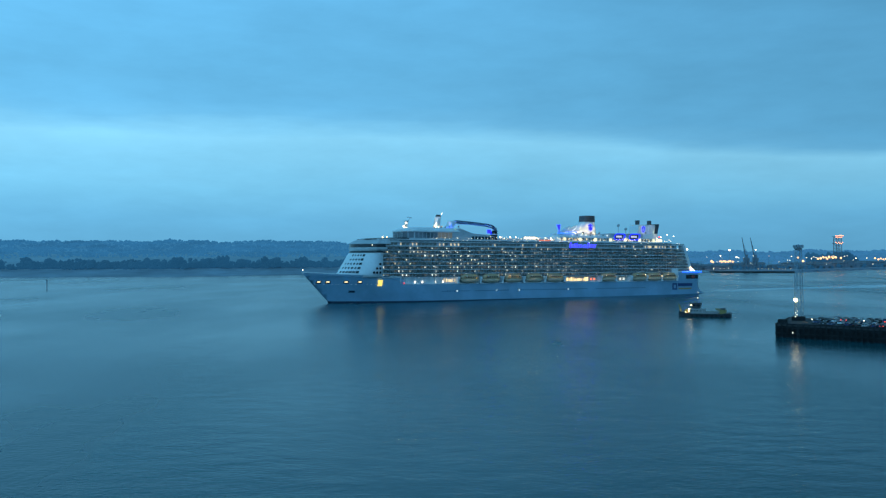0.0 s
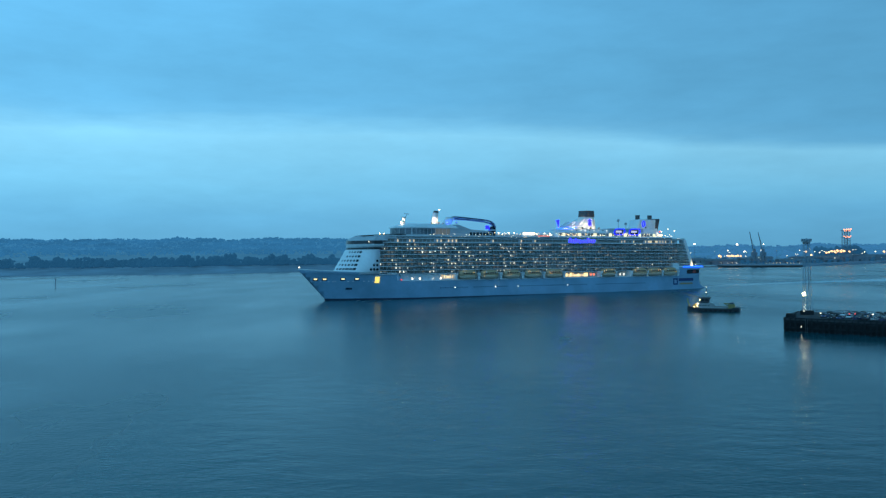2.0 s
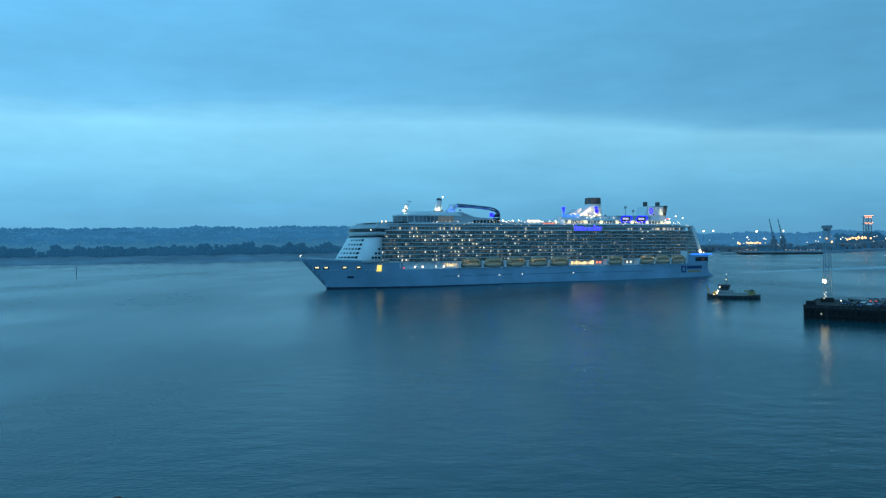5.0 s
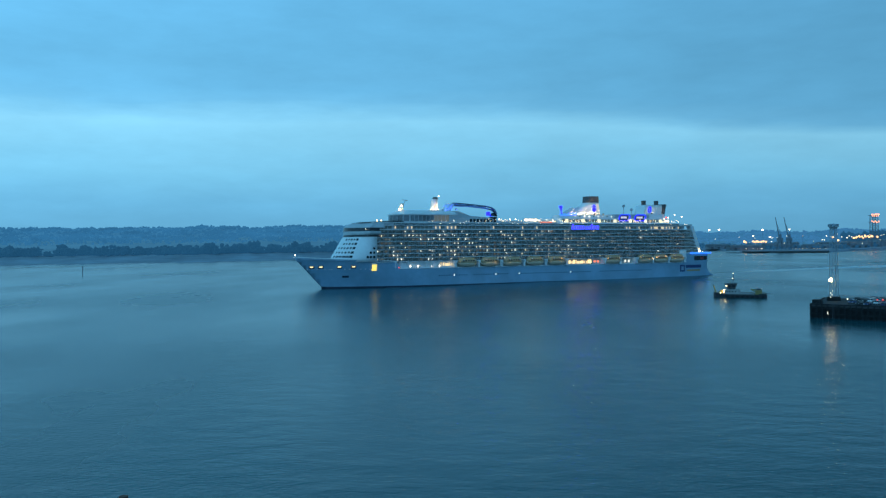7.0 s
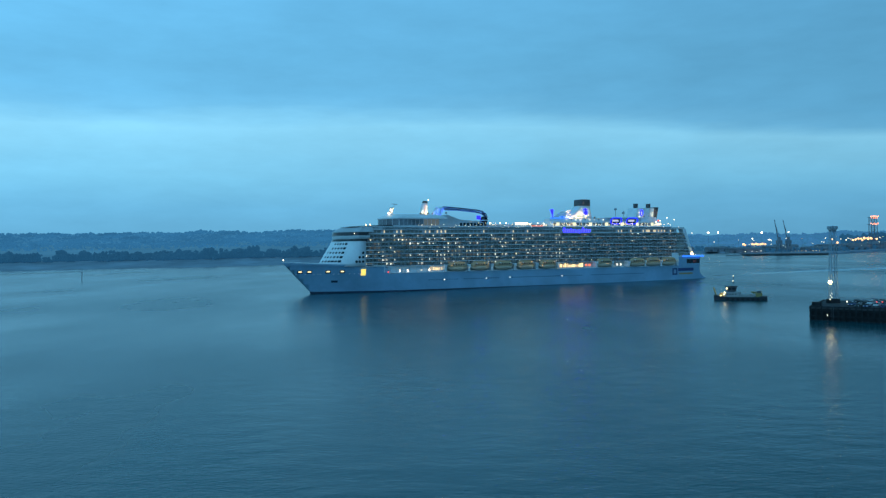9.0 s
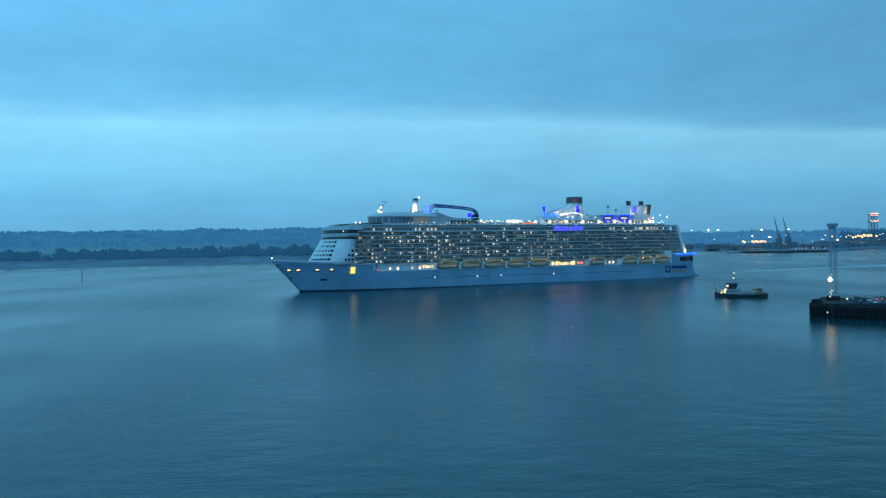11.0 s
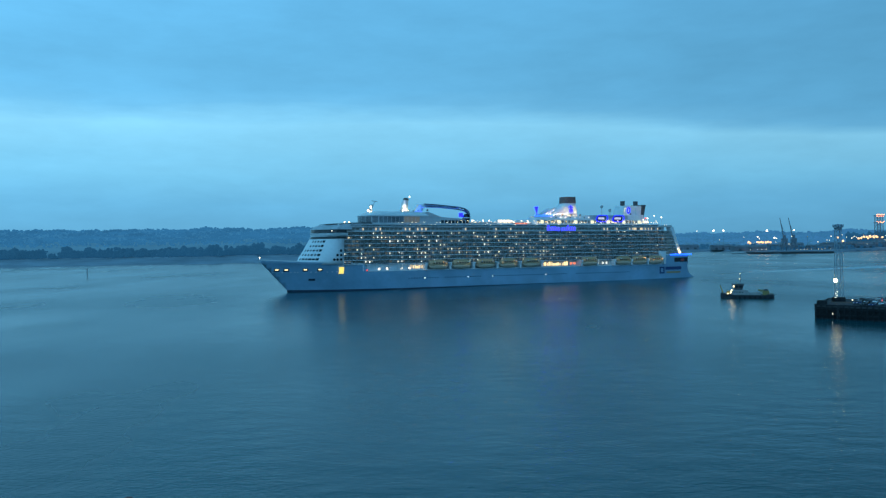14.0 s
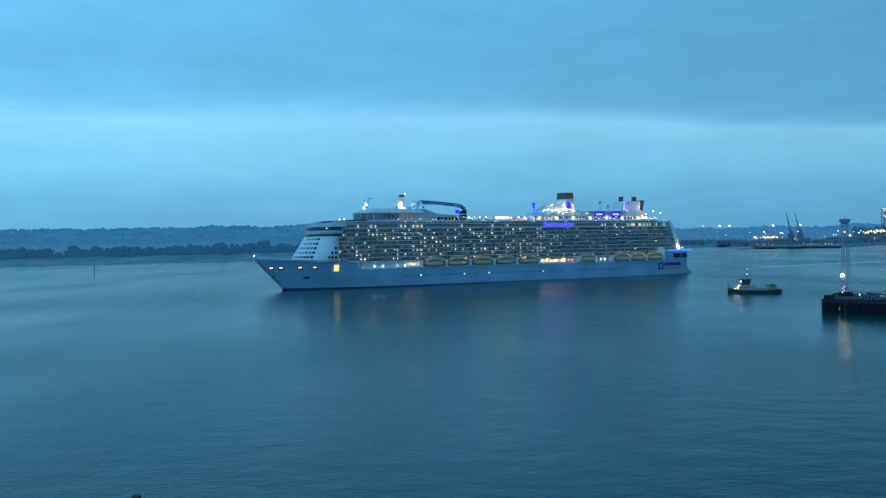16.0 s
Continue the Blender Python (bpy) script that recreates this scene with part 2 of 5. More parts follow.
def water_material():
    m = bpy.data.materials.new("estuary_water")
    m.use_nodes = True
    nt = m.node_tree
    b = nt.nodes["Principled BSDF"]
    b.inputs["Base Color"].default_value = (0.0003, 0.064, 0.078, 1)
    b.inputs["Specular Tint"].default_value = (0.42, 1.0, 1.0, 1)
    b.inputs["IOR"].default_value = 1.32
    co = nt.nodes.new("ShaderNodeTexCoord")

    def noise_at(scale, stretch, detail):
        mp = nt.nodes.new("ShaderNodeMapping")
        mp.inputs["Scale"].default_value = stretch
        mp.inputs["Rotation"].default_value = (0, 0, radians(12))
        n = nt.nodes.new("ShaderNodeTexNoise")
        n.inputs["Scale"].default_value, n.inputs["Detail"].default_value = scale, detail
        nt.links.new(co.outputs["Object"], mp.inputs[0])
        nt.links.new(mp.outputs[0], n.inputs["Vector"])
        return n

    ripple = noise_at(1.25, (0.7, 1.0, 1), 5)
    swell = noise_at(0.16, (0.7, 1.0, 1), 4)
    slick = noise_at(0.011, (1.0, 0.42, 1), 5)
    calm = nt.nodes.new("ShaderNodeMapRange")
    for k, v in (("From Min", 0.38), ("From Max", 0.62), ("To Min", 0.28), ("To Max", 0.86)):
        calm.inputs[k].default_value = v
    nt.links.new(slick.outputs[0], calm.inputs["Value"])
    b1 = nt.nodes.new("ShaderNodeBump")
    b1.inputs["Distance"].default_value = 0.15
    nt.links.new(calm.outputs[0], b1.inputs["Strength"])
    nt.links.new(ripple.outputs[0], b1.inputs["Height"])
    b2 = nt.nodes.new("ShaderNodeBump")
    b2.inputs["Strength"].default_value, b2.inputs["Distance"].default_value = 0.48, 0.5
    nt.links.new(swell.outputs[0], b2.inputs["Height"])
    nt.links.new(b1.outputs[0], b2.inputs["Normal"])
    nt.links.new(b2.outputs[0], b.inputs["Normal"])
    rg = nt.nodes.new("ShaderNodeMapRange")
    for k, v in (("From Min", 0.35), ("From Max", 0.65), ("To Min", 0.19), ("To Max", 0.28)):
        rg.inputs[k].default_value = v
    nt.links.new(slick.outputs[0], rg.inputs["Value"])
    nt.links.new(rg.outputs[0], b.inputs["Roughness"])
    return m


M_WATER = water_material()


# ---- building helpers ----
def part(name, bm, material, parent=None, label="", m=None):
    """Links a bmesh as one mesh object under a thing or a part."""
    me = bpy.data.meshes.new(name)
    bm.to_mesh(me)
    bm.free()
    me.materials.append(material)
    ob = new(name, me)
    if parent:
        ob.parent = parent
    if m is not None:
        ob.matrix_basis = m
    return tagged(ob, label)


def again(ob, m, parent=None):
    """One more object on the mesh of ob."""
    o = new(ob.name.split(".")[0], ob.data)
    o.parent, o.matrix_basis = parent or ob.parent, m
    return o


def thing(name, m, label, category, group="", kind=""):
    ob = new(name)
    ob.empty_display_size = 0.5
    ob.matrix_basis = m
    return tagged(ob, label, category, group, kind)


def solid(name, verts, faces, material, parent=None, label=""):
    me = bpy.data.meshes.new(name)
    me.from_pydata(verts, [], faces)
    me.update()
    me.materials.append(material)
    ob = new(name, me)
    if parent:
        ob.parent = parent
    return tagged(ob, label)


def box(bm, x0, x1, y0, y1, z0, z1, bevel=0.0):
    r = bmesh.ops.create_cube(bm, size=1, matrix=Matrix.Translation(((x0 + x1) / 2, (y0 + y1) / 2, (z0 + z1) / 2)) @ Matrix.Diagonal((x1 - x0, y1 - y0, z1 - z0, 1)))
    if bevel:
        es = list({e for v in r["verts"] for e in v.link_edges})
        bmesh.ops.bevel(bm, geom=es, offset=bevel, segments=2, affect="EDGES", profile=0.6)
    return bm


def boxed(*a, **k):
    return box(bmesh.new(), *a, **k)


def rod(bm, a, b, r, r2=None, sides=8):
    a, b = Vector(a), Vector(b)
    m = Matrix.Translation((a + b) / 2) @ (b - a).to_track_quat("Z", "Y").to_matrix().to_4x4()
    bmesh.ops.create_cone(bm, cap_ends=True, segments=sides, radius1=r, radius2=r if r2 is None else r2, depth=(b - a).length, matrix=m)
    return bm


def rodded(*a, **k):
    return rod(bmesh.new(), *a, **k)


def ball(bm, c, r, sub=2, s=(1, 1, 1)):
    bmesh.ops.create_icosphere(bm, subdivisions=sub, radius=r, matrix=Matrix.Translation(c) @ Matrix.Diagonal((*s, 1)))
    return bm


def prism(bm, outline, y0, y1):
    """An outline in x, z drawn out from y0 to y1."""
    a = [bm.verts.new((x, y0, z)) for x, z in outline]
    b = [bm.verts.new((x, y1, z)) for x, z in outline]
    n = len(a)
    bm.faces.new(a)
    bm.faces.new(b[::-1])
    for i in range(n):
        bm.faces.new((a[i], b[i], b[(i + 1) % n], a[(i + 1) % n]))
    bmesh.ops.recalc_face_normals(bm, faces=bm.faces)
    return bm


def loft(bm, rings, closed=True, caps=True):
    """Skins rings of points, all of one count."""
    vs = [[bm.verts.new(p) for p in ring] for ring in rings]
    n = len(vs[0])
    for a, b in zip(vs, vs[1:]):
        for i in range(n if closed else n - 1):
            j = (i + 1) % n
            try:
                bm.faces.new((a[i], a[j], b[j], b[i]))
            except ValueError:
                pass
    if caps:
        bm.faces.new(vs[0])
        bm.faces.new(vs[-1][::-1])
    bmesh.ops.recalc_face_normals(bm, faces=bm.faces)
    return bm


def smooth(ob):
    ob.data.polygons.foreach_set("use_smooth", [True] * len(ob.data.polygons))
    return ob



# ---- water and land ----
bmw = bmesh.new()
bmesh.ops.create_grid(bmw, x_segments=8, y_segments=8, size=4900)
water = tagged(part("water", bmw, M_WATER), "blue-grey rippled estuary water at dusk", "water", kind="structure")

# the slick that the ship has left astern, its pale sheen painted in
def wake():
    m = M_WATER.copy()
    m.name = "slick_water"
    # pale base colour stands in for sky reflected by calmer water
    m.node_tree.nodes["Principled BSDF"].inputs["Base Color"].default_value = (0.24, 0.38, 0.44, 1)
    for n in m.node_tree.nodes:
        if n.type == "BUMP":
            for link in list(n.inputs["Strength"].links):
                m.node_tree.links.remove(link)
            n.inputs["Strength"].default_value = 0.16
    line = [(215, 735, 3), (255, 765, 8), (305, 795, 14), (355, 822, 20), (400, 842, 25), (455, 865, 30), (540, 900, 36), (660, 950, 42)]
    rows = []
    for i, (x, y, w) in enumerate(line):
        rows.append([(x, y - w, 0.012), (x + 6, y - w * 0.3, 0.012), (x - 5, y + w * 0.4, 0.012), (x + 3, y + w, 0.012)])
    bm = bmesh.new()
    loft(bm, rows, closed=False, caps=False)
    for f in bm.faces:
        if f.normal.z < 0:
            f.normal_flip()
    tagged(part("water_slick", bm, m), "smooth slick of wake with a painted pale sheen", "water", kind="structure")


wake()

SHORE_AZ = (-75, -40, -28, -18, -10, 0, 10, 16, 17.4, 18.2, 19.4, 22.8, 26, 28, 34, 45, 75)
SHORE_R = (1750, 1690, 1700, 1617, 1679, 1850, 2050, 2214, 2150, 1810, 1800, 1800, 2132, 2344, 2500, 2600, 2600)


def shore(az):
    return float(np.interp(az, SHORE_AZ, SHORE_R))


def land_height(az, s):
    """Height of the land s metres behind the waterline in the direction az."""
    w = 1.5 * noise.noise((az * 0.22, s * 0.001, 3.0)) + 0.5 * noise.noise((az * 0.9, 0.3, 7.0))
    left = np.interp(s, (-40, 0, 30, 110, 190, 330, 620, 1100, 1900, 3300), (-3, 0, 2.5, 7, 13, 15, 36, 54, 104 + 9 * w, 109 + 9 * w))
    right = np.interp(s, (-40, 0, 4, 30, 500, 1200, 2100, 3300), (-4, 0.5, 3.5, 4, 6, 22, 58 + 10 * w, 62))
    k = np.interp(az, (2, 12), (0, 1))
    return float(left * (1 - k) + right * k) + (noise.noise((az * 1.3, s * 0.004, 0)) * min(2.0, max(0, s) * 0.01))


def on_land(az, s):
    r = shore(az) + s
    a = radians(az)
    return Vector((r * math.sin(a), r * math.cos(a), land_height(az, s)))


def land_strip(name, ss, material, label):
    """A strip of the land between distances behind the waterline."""
    azs = [-75 + 0.6 * i for i in range(251)]
    vs = []
    for az in azs:
        for d in ss:
            vs.append(on_land(az, min(d, 4880 - shore(az))))
    n = len(ss)
    fs = [(i * n + j, i * n + j + 1, (i + 1) * n + j + 1, (i + 1) * n + j) for i in range(len(azs) - 1) for j in range(n - 1)]
    tagged(smooth(solid(name, vs, fs, material)), label, "ground", kind="structure")


M_MUD = mat("foreshore_mud", (0.25, 0.31, 0.37), 0.85, grain=0.03, vary=0.2, stain=0.3, stain_scale=0.008)
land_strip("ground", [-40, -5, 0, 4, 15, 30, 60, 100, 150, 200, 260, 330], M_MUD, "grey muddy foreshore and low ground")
# the next two strips carry the painted haze glow
land_strip("ground_fields", [330, 420, 520, 640, 780, 940, 1120], M_MIDLAND, "grass fields behind the shore with painted haze")
land_strip("backdrop_hills", [1120, 1300, 1500, 1700, 1900, 2150, 2400, 2650], M_FARLAND, "wooded hills on the skyline with painted haze")

ICO = bmesh.new()
bmesh.ops.create_icosphere(ICO, subdivisions=1, radius=1)
ICO_V = np.array([v.co[:] for v in ICO.verts])
ICO_F = np.array([[v.index for v in f.verts] for f in ICO.faces])
ICO.free()


def woods(name, places, material, label, clumps=7, rag=0.35, low=0.06, broad=(0.42, 0.68)):
    """Trees of a far wood: each a trunk and a crown of ragged clumps. places: foot, height."""
    rng = np.random.default_rng(5 + len(places))
    V, F, base = [], [], 0
    for foot, tall in places:
        foot = np.array(foot)
        wide = tall * rng.uniform(*broad)
        r = tall * 0.025
        trunk = np.array([(r, 0, -2), (-r * 0.5, r, -2), (-r * 0.5, -r, -2), (r * 0.5, 0, tall * 0.7), (-r * 0.3, r * 0.4, tall * 0.7), (-r * 0.3, -r * 0.4, tall * 0.7)])
        V.append(trunk + foot)
        F.extend([(base, base + 1, base + 4), (base, base + 4, base + 3), (base + 1, base + 2, base + 5), (base + 1, base + 5, base + 4), (base + 2, base, base + 3), (base + 2, base + 3, base + 5)])
        base += 6
        for _ in range(clumps):
            h = rng.uniform(low, 0.86)
            a = rng.uniform(0, 6.283)
            d = wide * rng.uniform(0.15, 0.75) * (1.15 - abs(h - 0.5))
            size = wide * rng.uniform(0.28, 0.52)
            v = ICO_V * (1 + rng.uniform(-rag, rag, (len(ICO_V), 1))) * (size, size, size * rng.uniform(0.7, 1.1))
            V.append(v + foot + (d * math.cos(a), d * math.sin(a), tall * h))
            F.extend((ICO_F + base).tolist())
            base += len(ICO_V)
    ob = solid(name, np.concatenate(V).tolist(), F, material)
    return tagged(ob, label, "woodland", kind="stuff")


def scatter(n, az0, az1, s0, s1, h0, h1, seed):
    rng = random.Random(seed)
    out = []
    for _ in range(n):
        az = rng.uniform(az0, az1)
        s = rng.uniform(s0, s1)
        k = 0.85 + 0.6 * noise.noise((az * 0.9, s * 0.004, seed))
        out.append((on_land(az, s) - Vector((0, 0, 1)), rng.uniform(h0, h1) * k))
    return out


# all these woods glow a little: haze is put into their material
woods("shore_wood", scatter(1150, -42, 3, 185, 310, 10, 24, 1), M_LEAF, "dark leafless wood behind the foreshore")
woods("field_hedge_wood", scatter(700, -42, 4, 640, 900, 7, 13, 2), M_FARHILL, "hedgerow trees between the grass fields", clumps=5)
woods("hill_wood", scatter(4800, -42, 10, 940, 2000, 5, 9, 3), M_FARHILL, "wooded hills across the estuary with painted haze", clumps=5, broad=(0.9, 1.5))
woods("hill_wood", scatter(3400, 9, 40, 700, 2300, 4, 7, 4), M_PALEHILL, "low wooded hills behind the harbour with painted haze", clumps=5, broad=(0.9, 1.6))
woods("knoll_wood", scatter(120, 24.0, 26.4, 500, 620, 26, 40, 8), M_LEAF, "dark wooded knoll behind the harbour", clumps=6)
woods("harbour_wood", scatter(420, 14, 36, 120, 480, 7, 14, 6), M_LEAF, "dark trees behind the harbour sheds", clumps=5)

# ---- channel post and mooring pile ----
# post steel is paled in its colour to imitate haze
M_POST = mat("salt_faded_steel", (0.30, 0.33, 0.36), 0.7, grain=0.8, vary=0.2)
post = thing("channel_post", pose(-420, 888, 0), "dark steel channel post standing in the water", "beacon")
part("pile", rodded((0, 0, -6), (0, 0, 8.8), 0.4), M_POST, post)
part("topmark", box(boxed(-0.5, 0.5, -0.5, 0.5, 8.8, 10.0, bevel=0.15), -0.45, 0.45, -0.45, 0.45, 8.2, 8.8), M_POST, post, "dark box topmark")
part("ladder", box(boxed(-0.3, -0.2, -0.75, -0.65, 0, 8.6), 0.2, 0.3, -0.75, -0.65, 0, 8.6), M_POST, post)
pile = thing("mooring_pile", pose(-39.55, 92.5, -0.08), "dark weathered timber mooring pile with rusty cap", "pile")
part("shaft", rodded((0, 0, -5), (0, 0, 1.65), 0.5, 0.46, 14), M_PILE, pile)
part("cap", rodded((0, 0, 1.65), (0, 0, 2.0), 0.56, 0.5, 14), mat("rusty_cap", (0.12, 0.05, 0.03), 0.8, grain=4, vary=0.3), pile, "rusty iron cap")

# ---- the cruise ship; x runs from the stern (0) to the bow (348), y to port, z from the waterline ----
ship = thing("cruise_ship", pose(59.63, 645.44, 0, 0, -0.35, 207.65), "large white cruise ship with pale blue hull and lit cabins", "ship")
SHIFT = Matrix.Translation((-174, 0, 0))


def spart(name, bm, material, label="", parent=None):
    if parent is None:
        bmesh.ops.transform(bm, matrix=SHIFT, verts=bm.verts)
        return part(name, bm, material, ship, label)
    return part(name, bm, material, parent, label)


def breadth(x, z):
    """Half breadth of the hull."""
    q = max(0.0, min(1.0, z / 21.7))
    xs, x0 = 329.5 + 20.3 * q, 255 + 27 * q
    if x > x0:
        return 20.7 * max(0.0, 1 - ((x - x0) / (xs - x0)) ** (1.75 + 0.55 * q))
    if x < 30:
        return 20.7 - (4.2 - 1.5 * q) * ((30 - x) / 31) ** 2.2
    return 20.7


def hull_top(x):
    return 12.3 if x < 281 else float(np.interp(x, (281, 281.6, 298, 330, 348), (12.6, 16.9, 18.0, 19.4, 20.5)))


def stern_x(z):
    """The counter: it runs out into a low duck tail at the waterline."""
    return float(np.interp(z, (-4, 0, 1.2, 3.0, 6, 10, 13), (-5.2, -5.2, -4.4, 1.0, 4.6, 5.6, 5.8)))


def hull():
    bm = bmesh.new()
    xs = [-5.2, -3, 0, 2, 4, 6, 8, 11, 14, 17, 20, 23, 26, 29, 32, 60, 100, 140, 180, 220, 250, 258, 265, 272, 277, 280.8, 281.2, 284, 288, 293, 298, 303, 308, 313, 318, 322, 326, 330, 334, 337, 340, 343, 345.5, 347, 348.4]
    zs = [-4, -1.2, 0.4, 1.2, 2.2, 3.0, 4.5, 6, 8, 10]
    rings = []
    for x in xs:
        top = hull_top(x)
        ring = []
        for z in zs + [10 + (top - 10) * q for q in (0.3, 0.6, 0.8, 1.0)]:
            # the stem rakes forward: below it the section narrows to nothing
            stem = 329.5 + 20.3 * max(0, z) / 21.7
            xx = max(min(x, stem), stern_x(z))
            ring.append((xx, breadth(xx, z) if x <= stem else 0.0, z))
        rings.append([(a, -b, c) for a, b, c in ring] + ring[::-1])
    loft(bm, rings, closed=False, caps=False)
    n = len(rings[0])
    vs = list(bm.verts)
    for i in range(n // 2 - 1):
        bm.faces.new((vs[i], vs[i + 1], vs[n - 2 - i], vs[n - 1 - i]))
    bmesh.ops.remove_doubles(bm, verts=bm.verts, dist=0.002)
    bmesh.ops.recalc_face_normals(bm, faces=bm.faces)
    for f in bm.faces:
        if f.calc_center_median().z < 0.4:
            f.material_index = 1
    return bm


hull_ob = spart("hull", hull(), M_HULL, "pale blue hull with dark boot topping")
hull_ob.data.materials.append(M_BOOT)
for e in hull_ob.data.polygons:
    e.use_smooth = True
# decks that close the hull
dk = bmesh.new()
ring = [(x, breadth(x, 12) - 0.3) for x in (6.2, 10, 20, 32, 100, 200, 260, 281)]
dk.faces.new([dk.verts.new((x, y, 12.2)) for x, y in ring] + [dk.verts.new((x, -y, 12.2)) for x, y in ring[::-1]])
spart("promenade_deck", dk, M_DECK, "wooden promenade deck")
dk = bmesh.new()
ring = [(x, breadth(x, 20) - 0.15, hull_top(x) - 1.1) for x in (281, 290, 300, 310, 320, 330, 338, 344, 347)]
a = [dk.verts.new(p) for p in ring]
b = [dk.verts.new((x, -y, z)) for x, y, z in ring]
for i in range(len(a) - 1):
    dk.faces.new((a[i], b[i], b[i + 1], a[i + 1]))
spart("forecastle_deck", dk, M_WHITE, "white painted foredeck")
for side in (1, -1):
    rings = []
    for x in (283, 290, 297, 304, 311, 318, 325, 332, 338, 343, 348.3):
        y, z = side * (breadth(x, 21.5) + 0.02), hull_top(x) + 0.1
        rings.append([(x, y + 0.3 * math.cos(k), z + 0.3 * math.sin(k)) for k in (0.4, 1.6, 2.8, 4.0, 5.2)])
    spart("bulwark_rail", loft(bmesh.new(), rings), M_WHITE, "white bulwark rail")
spart("jackstaff", rodded((347.6, 0, 19.3), (347.6, 0, 22.0), 0.12), M_WHITE)
spart("masthead_lamp", ball(bmesh.new(), (347.6, 0, 22.0), 0.45), M_LAMP, "white bow lamp")

for side in (1, -1):
    spart("rubbing_strake", boxed(33, 281, *sorted((side * 20.66, side * 20.95)), 11.9, 12.5, bevel=0.08), M_WHITE, "white strake under the lifeboats")
# openings and lamps in the hull

def hull_box(bm, x, z, w, h, side=1, proud=0.10):
    """A shallow panel that lies on the hull's side and follows its curve."""
    n = max(1, int(w / 2.5))
    cols = []
    for i in range(n + 1):
        xx = x - w / 2 + w * i / n
        cols.append([(xx, side * (breadth(xx, zz) + d), zz) for zz, d in ((z - h / 2, proud), (z + h / 2, proud), (z + h / 2, -0.3), (z - h / 2, -0.3))])
    loft(bm, cols)
    return bm


for side in (1, -1):
    for x in (337.3, 331.8, 320.6, 311.8):
        # dark panel stands in for the shaded recess round each lit opening
        spart("opening_frame", hull_box(bmesh.new(), x, 13.7, 3.2, 1.9, side, 0.06), M_BOOT, "dark panel painted as the shade in a mooring opening")
        spart("mooring_opening", hull_box(bmesh.new(), x, 13.9, 2.0, 0.8, side), M_OPENING, "lit mooring deck opening")
    spart("shell_door", hull_box(bmesh.new(), 298.4, 13.1, 3.0, 4.2, side, 0.5), M_DOOR, "open lit shell door")
    for x in (339.5, 334, 329, 325, 317, 314, 307, 304, 301, 326.5):
        spart("bow_scuttle", hull_box(bmesh.new(), x, 12.2, 0.8, 0.5, side), M_WHITE)
    spart("anchor_pocket", hull_box(bmesh.new(), 315.9, 7.2, 4.0, 1.4, side, 0.08), M_BOOT, "dark anchor recess")
    rng = random.Random(7 + side)
    for i in range(96):
        x = 66 + i * 1.95
        if 116 < x < 124 or 188 < x < 196 or 224 < x < 229:
            continue
        if rng.random() < 0.09 and x > 140:
            spart("porthole", hull_box(bmesh.new(), x, 6.8, 0.6, 0.6, side), M_COLD, "lit porthole")
        else:
            spart("porthole", hull_box(bmesh.new(), x, 6.8, 0.8, 0.7, side), M_PORTHOLE)
    spart("red_side_lamp", ball(bmesh.new(), (281.5, side * 20.75, 12.9), 0.45), M_RED, "red side lamp")
    # emblem panel near the stern, drawn as plain bars
    spart("emblem_panel", hull_box(bmesh.new(), 33.5, 7.4, 5.0, 5.4, side, 0.08), M_LOGO, "dark blue emblem square")
    spart("emblem_mark", hull_box(bmesh.new(), 33.5, 7.4, 2.4, 3.0, side, 0.12), M_HULL)
    spart("emblem_bar", hull_box(bmesh.new(), 21.5, 8.8, 17, 2.4, side, 0.08), M_LOGO, "dark blue lettering bar")
    spart("emblem_bar", hull_box(bmesh.new(), 21.5, 5.6, 15, 1.2, side, 0.08), M_OCHRE, "ochre lettering bar")

# stern platform
st = bmesh.new()
ring = [(x, breadth(x, 18)) for x in (5.2, 7, 10, 14, 20, 26, 33)]
pts = [(x, y) for x, y in ring] + [(x, -y) for x, y in ring[::-1]]
loft(st, [[(x, y, z) for x, y in pts] for z in (12.0, 19.3)])
spart("stern_house", st, M_HULL, "pale blue stern house")
st = bmesh.new()
loft(st, [[(x - 3.6 * (33 - x) / 28, y * 1.01, z) for x, y in pts] for z in (19.3, 20.1)])
spart("stern_deck", st, M_WHITE, "white overhanging stern deck")
st = bmesh.new()
loft(st, [[(x - 3.7 * (33 - x) / 28, y * 1.018, z) for x, y in pts[:6] + pts[8:]] for z in (19.0, 20.04)])
spart("stern_neon", st, M_CYAN, "blue neon strip round the stern deck")
for side in (1, -1):
    spart("stern_window", hull_box(bmesh.new(), 13.2, 15.4, 15, 3.4, side, 0.2), M_GLASS, "dark stern lounge windows")
    spart("stern_flag_panel", hull_box(bmesh.new(), 12, 15.2, 4, 2.0, side, 0.26), mat("dull_red_panel", (0.36, 0.07, 0.06), 0.6), "dull red panel")

for side in (1, -1):
    spart("stern_corner_wall", boxed(29.5, 36.5, *sorted((side * 17.8, side * 20.9)), 12.3, 22.2, bevel=0.15), M_WHITE, "white wall at the corner of the stern house")

# cabin block with balconies
DECKS = [16.8 + 2.71 * i for i in range(9)]


def aft_x(z):
    return 14.5 + (z - 19) * 0.40


core = bmesh.new()
prism(core, [(16, 12.2), (300, 12.2), (300, 38.3), (aft_x(38.3) + 1, 38.3), (aft_x(19) + 1, 19), (16, 18)], -17.8, 17.8)
spart("cabin_block", core, M_CABIN, "cabin walls behind the balconies")
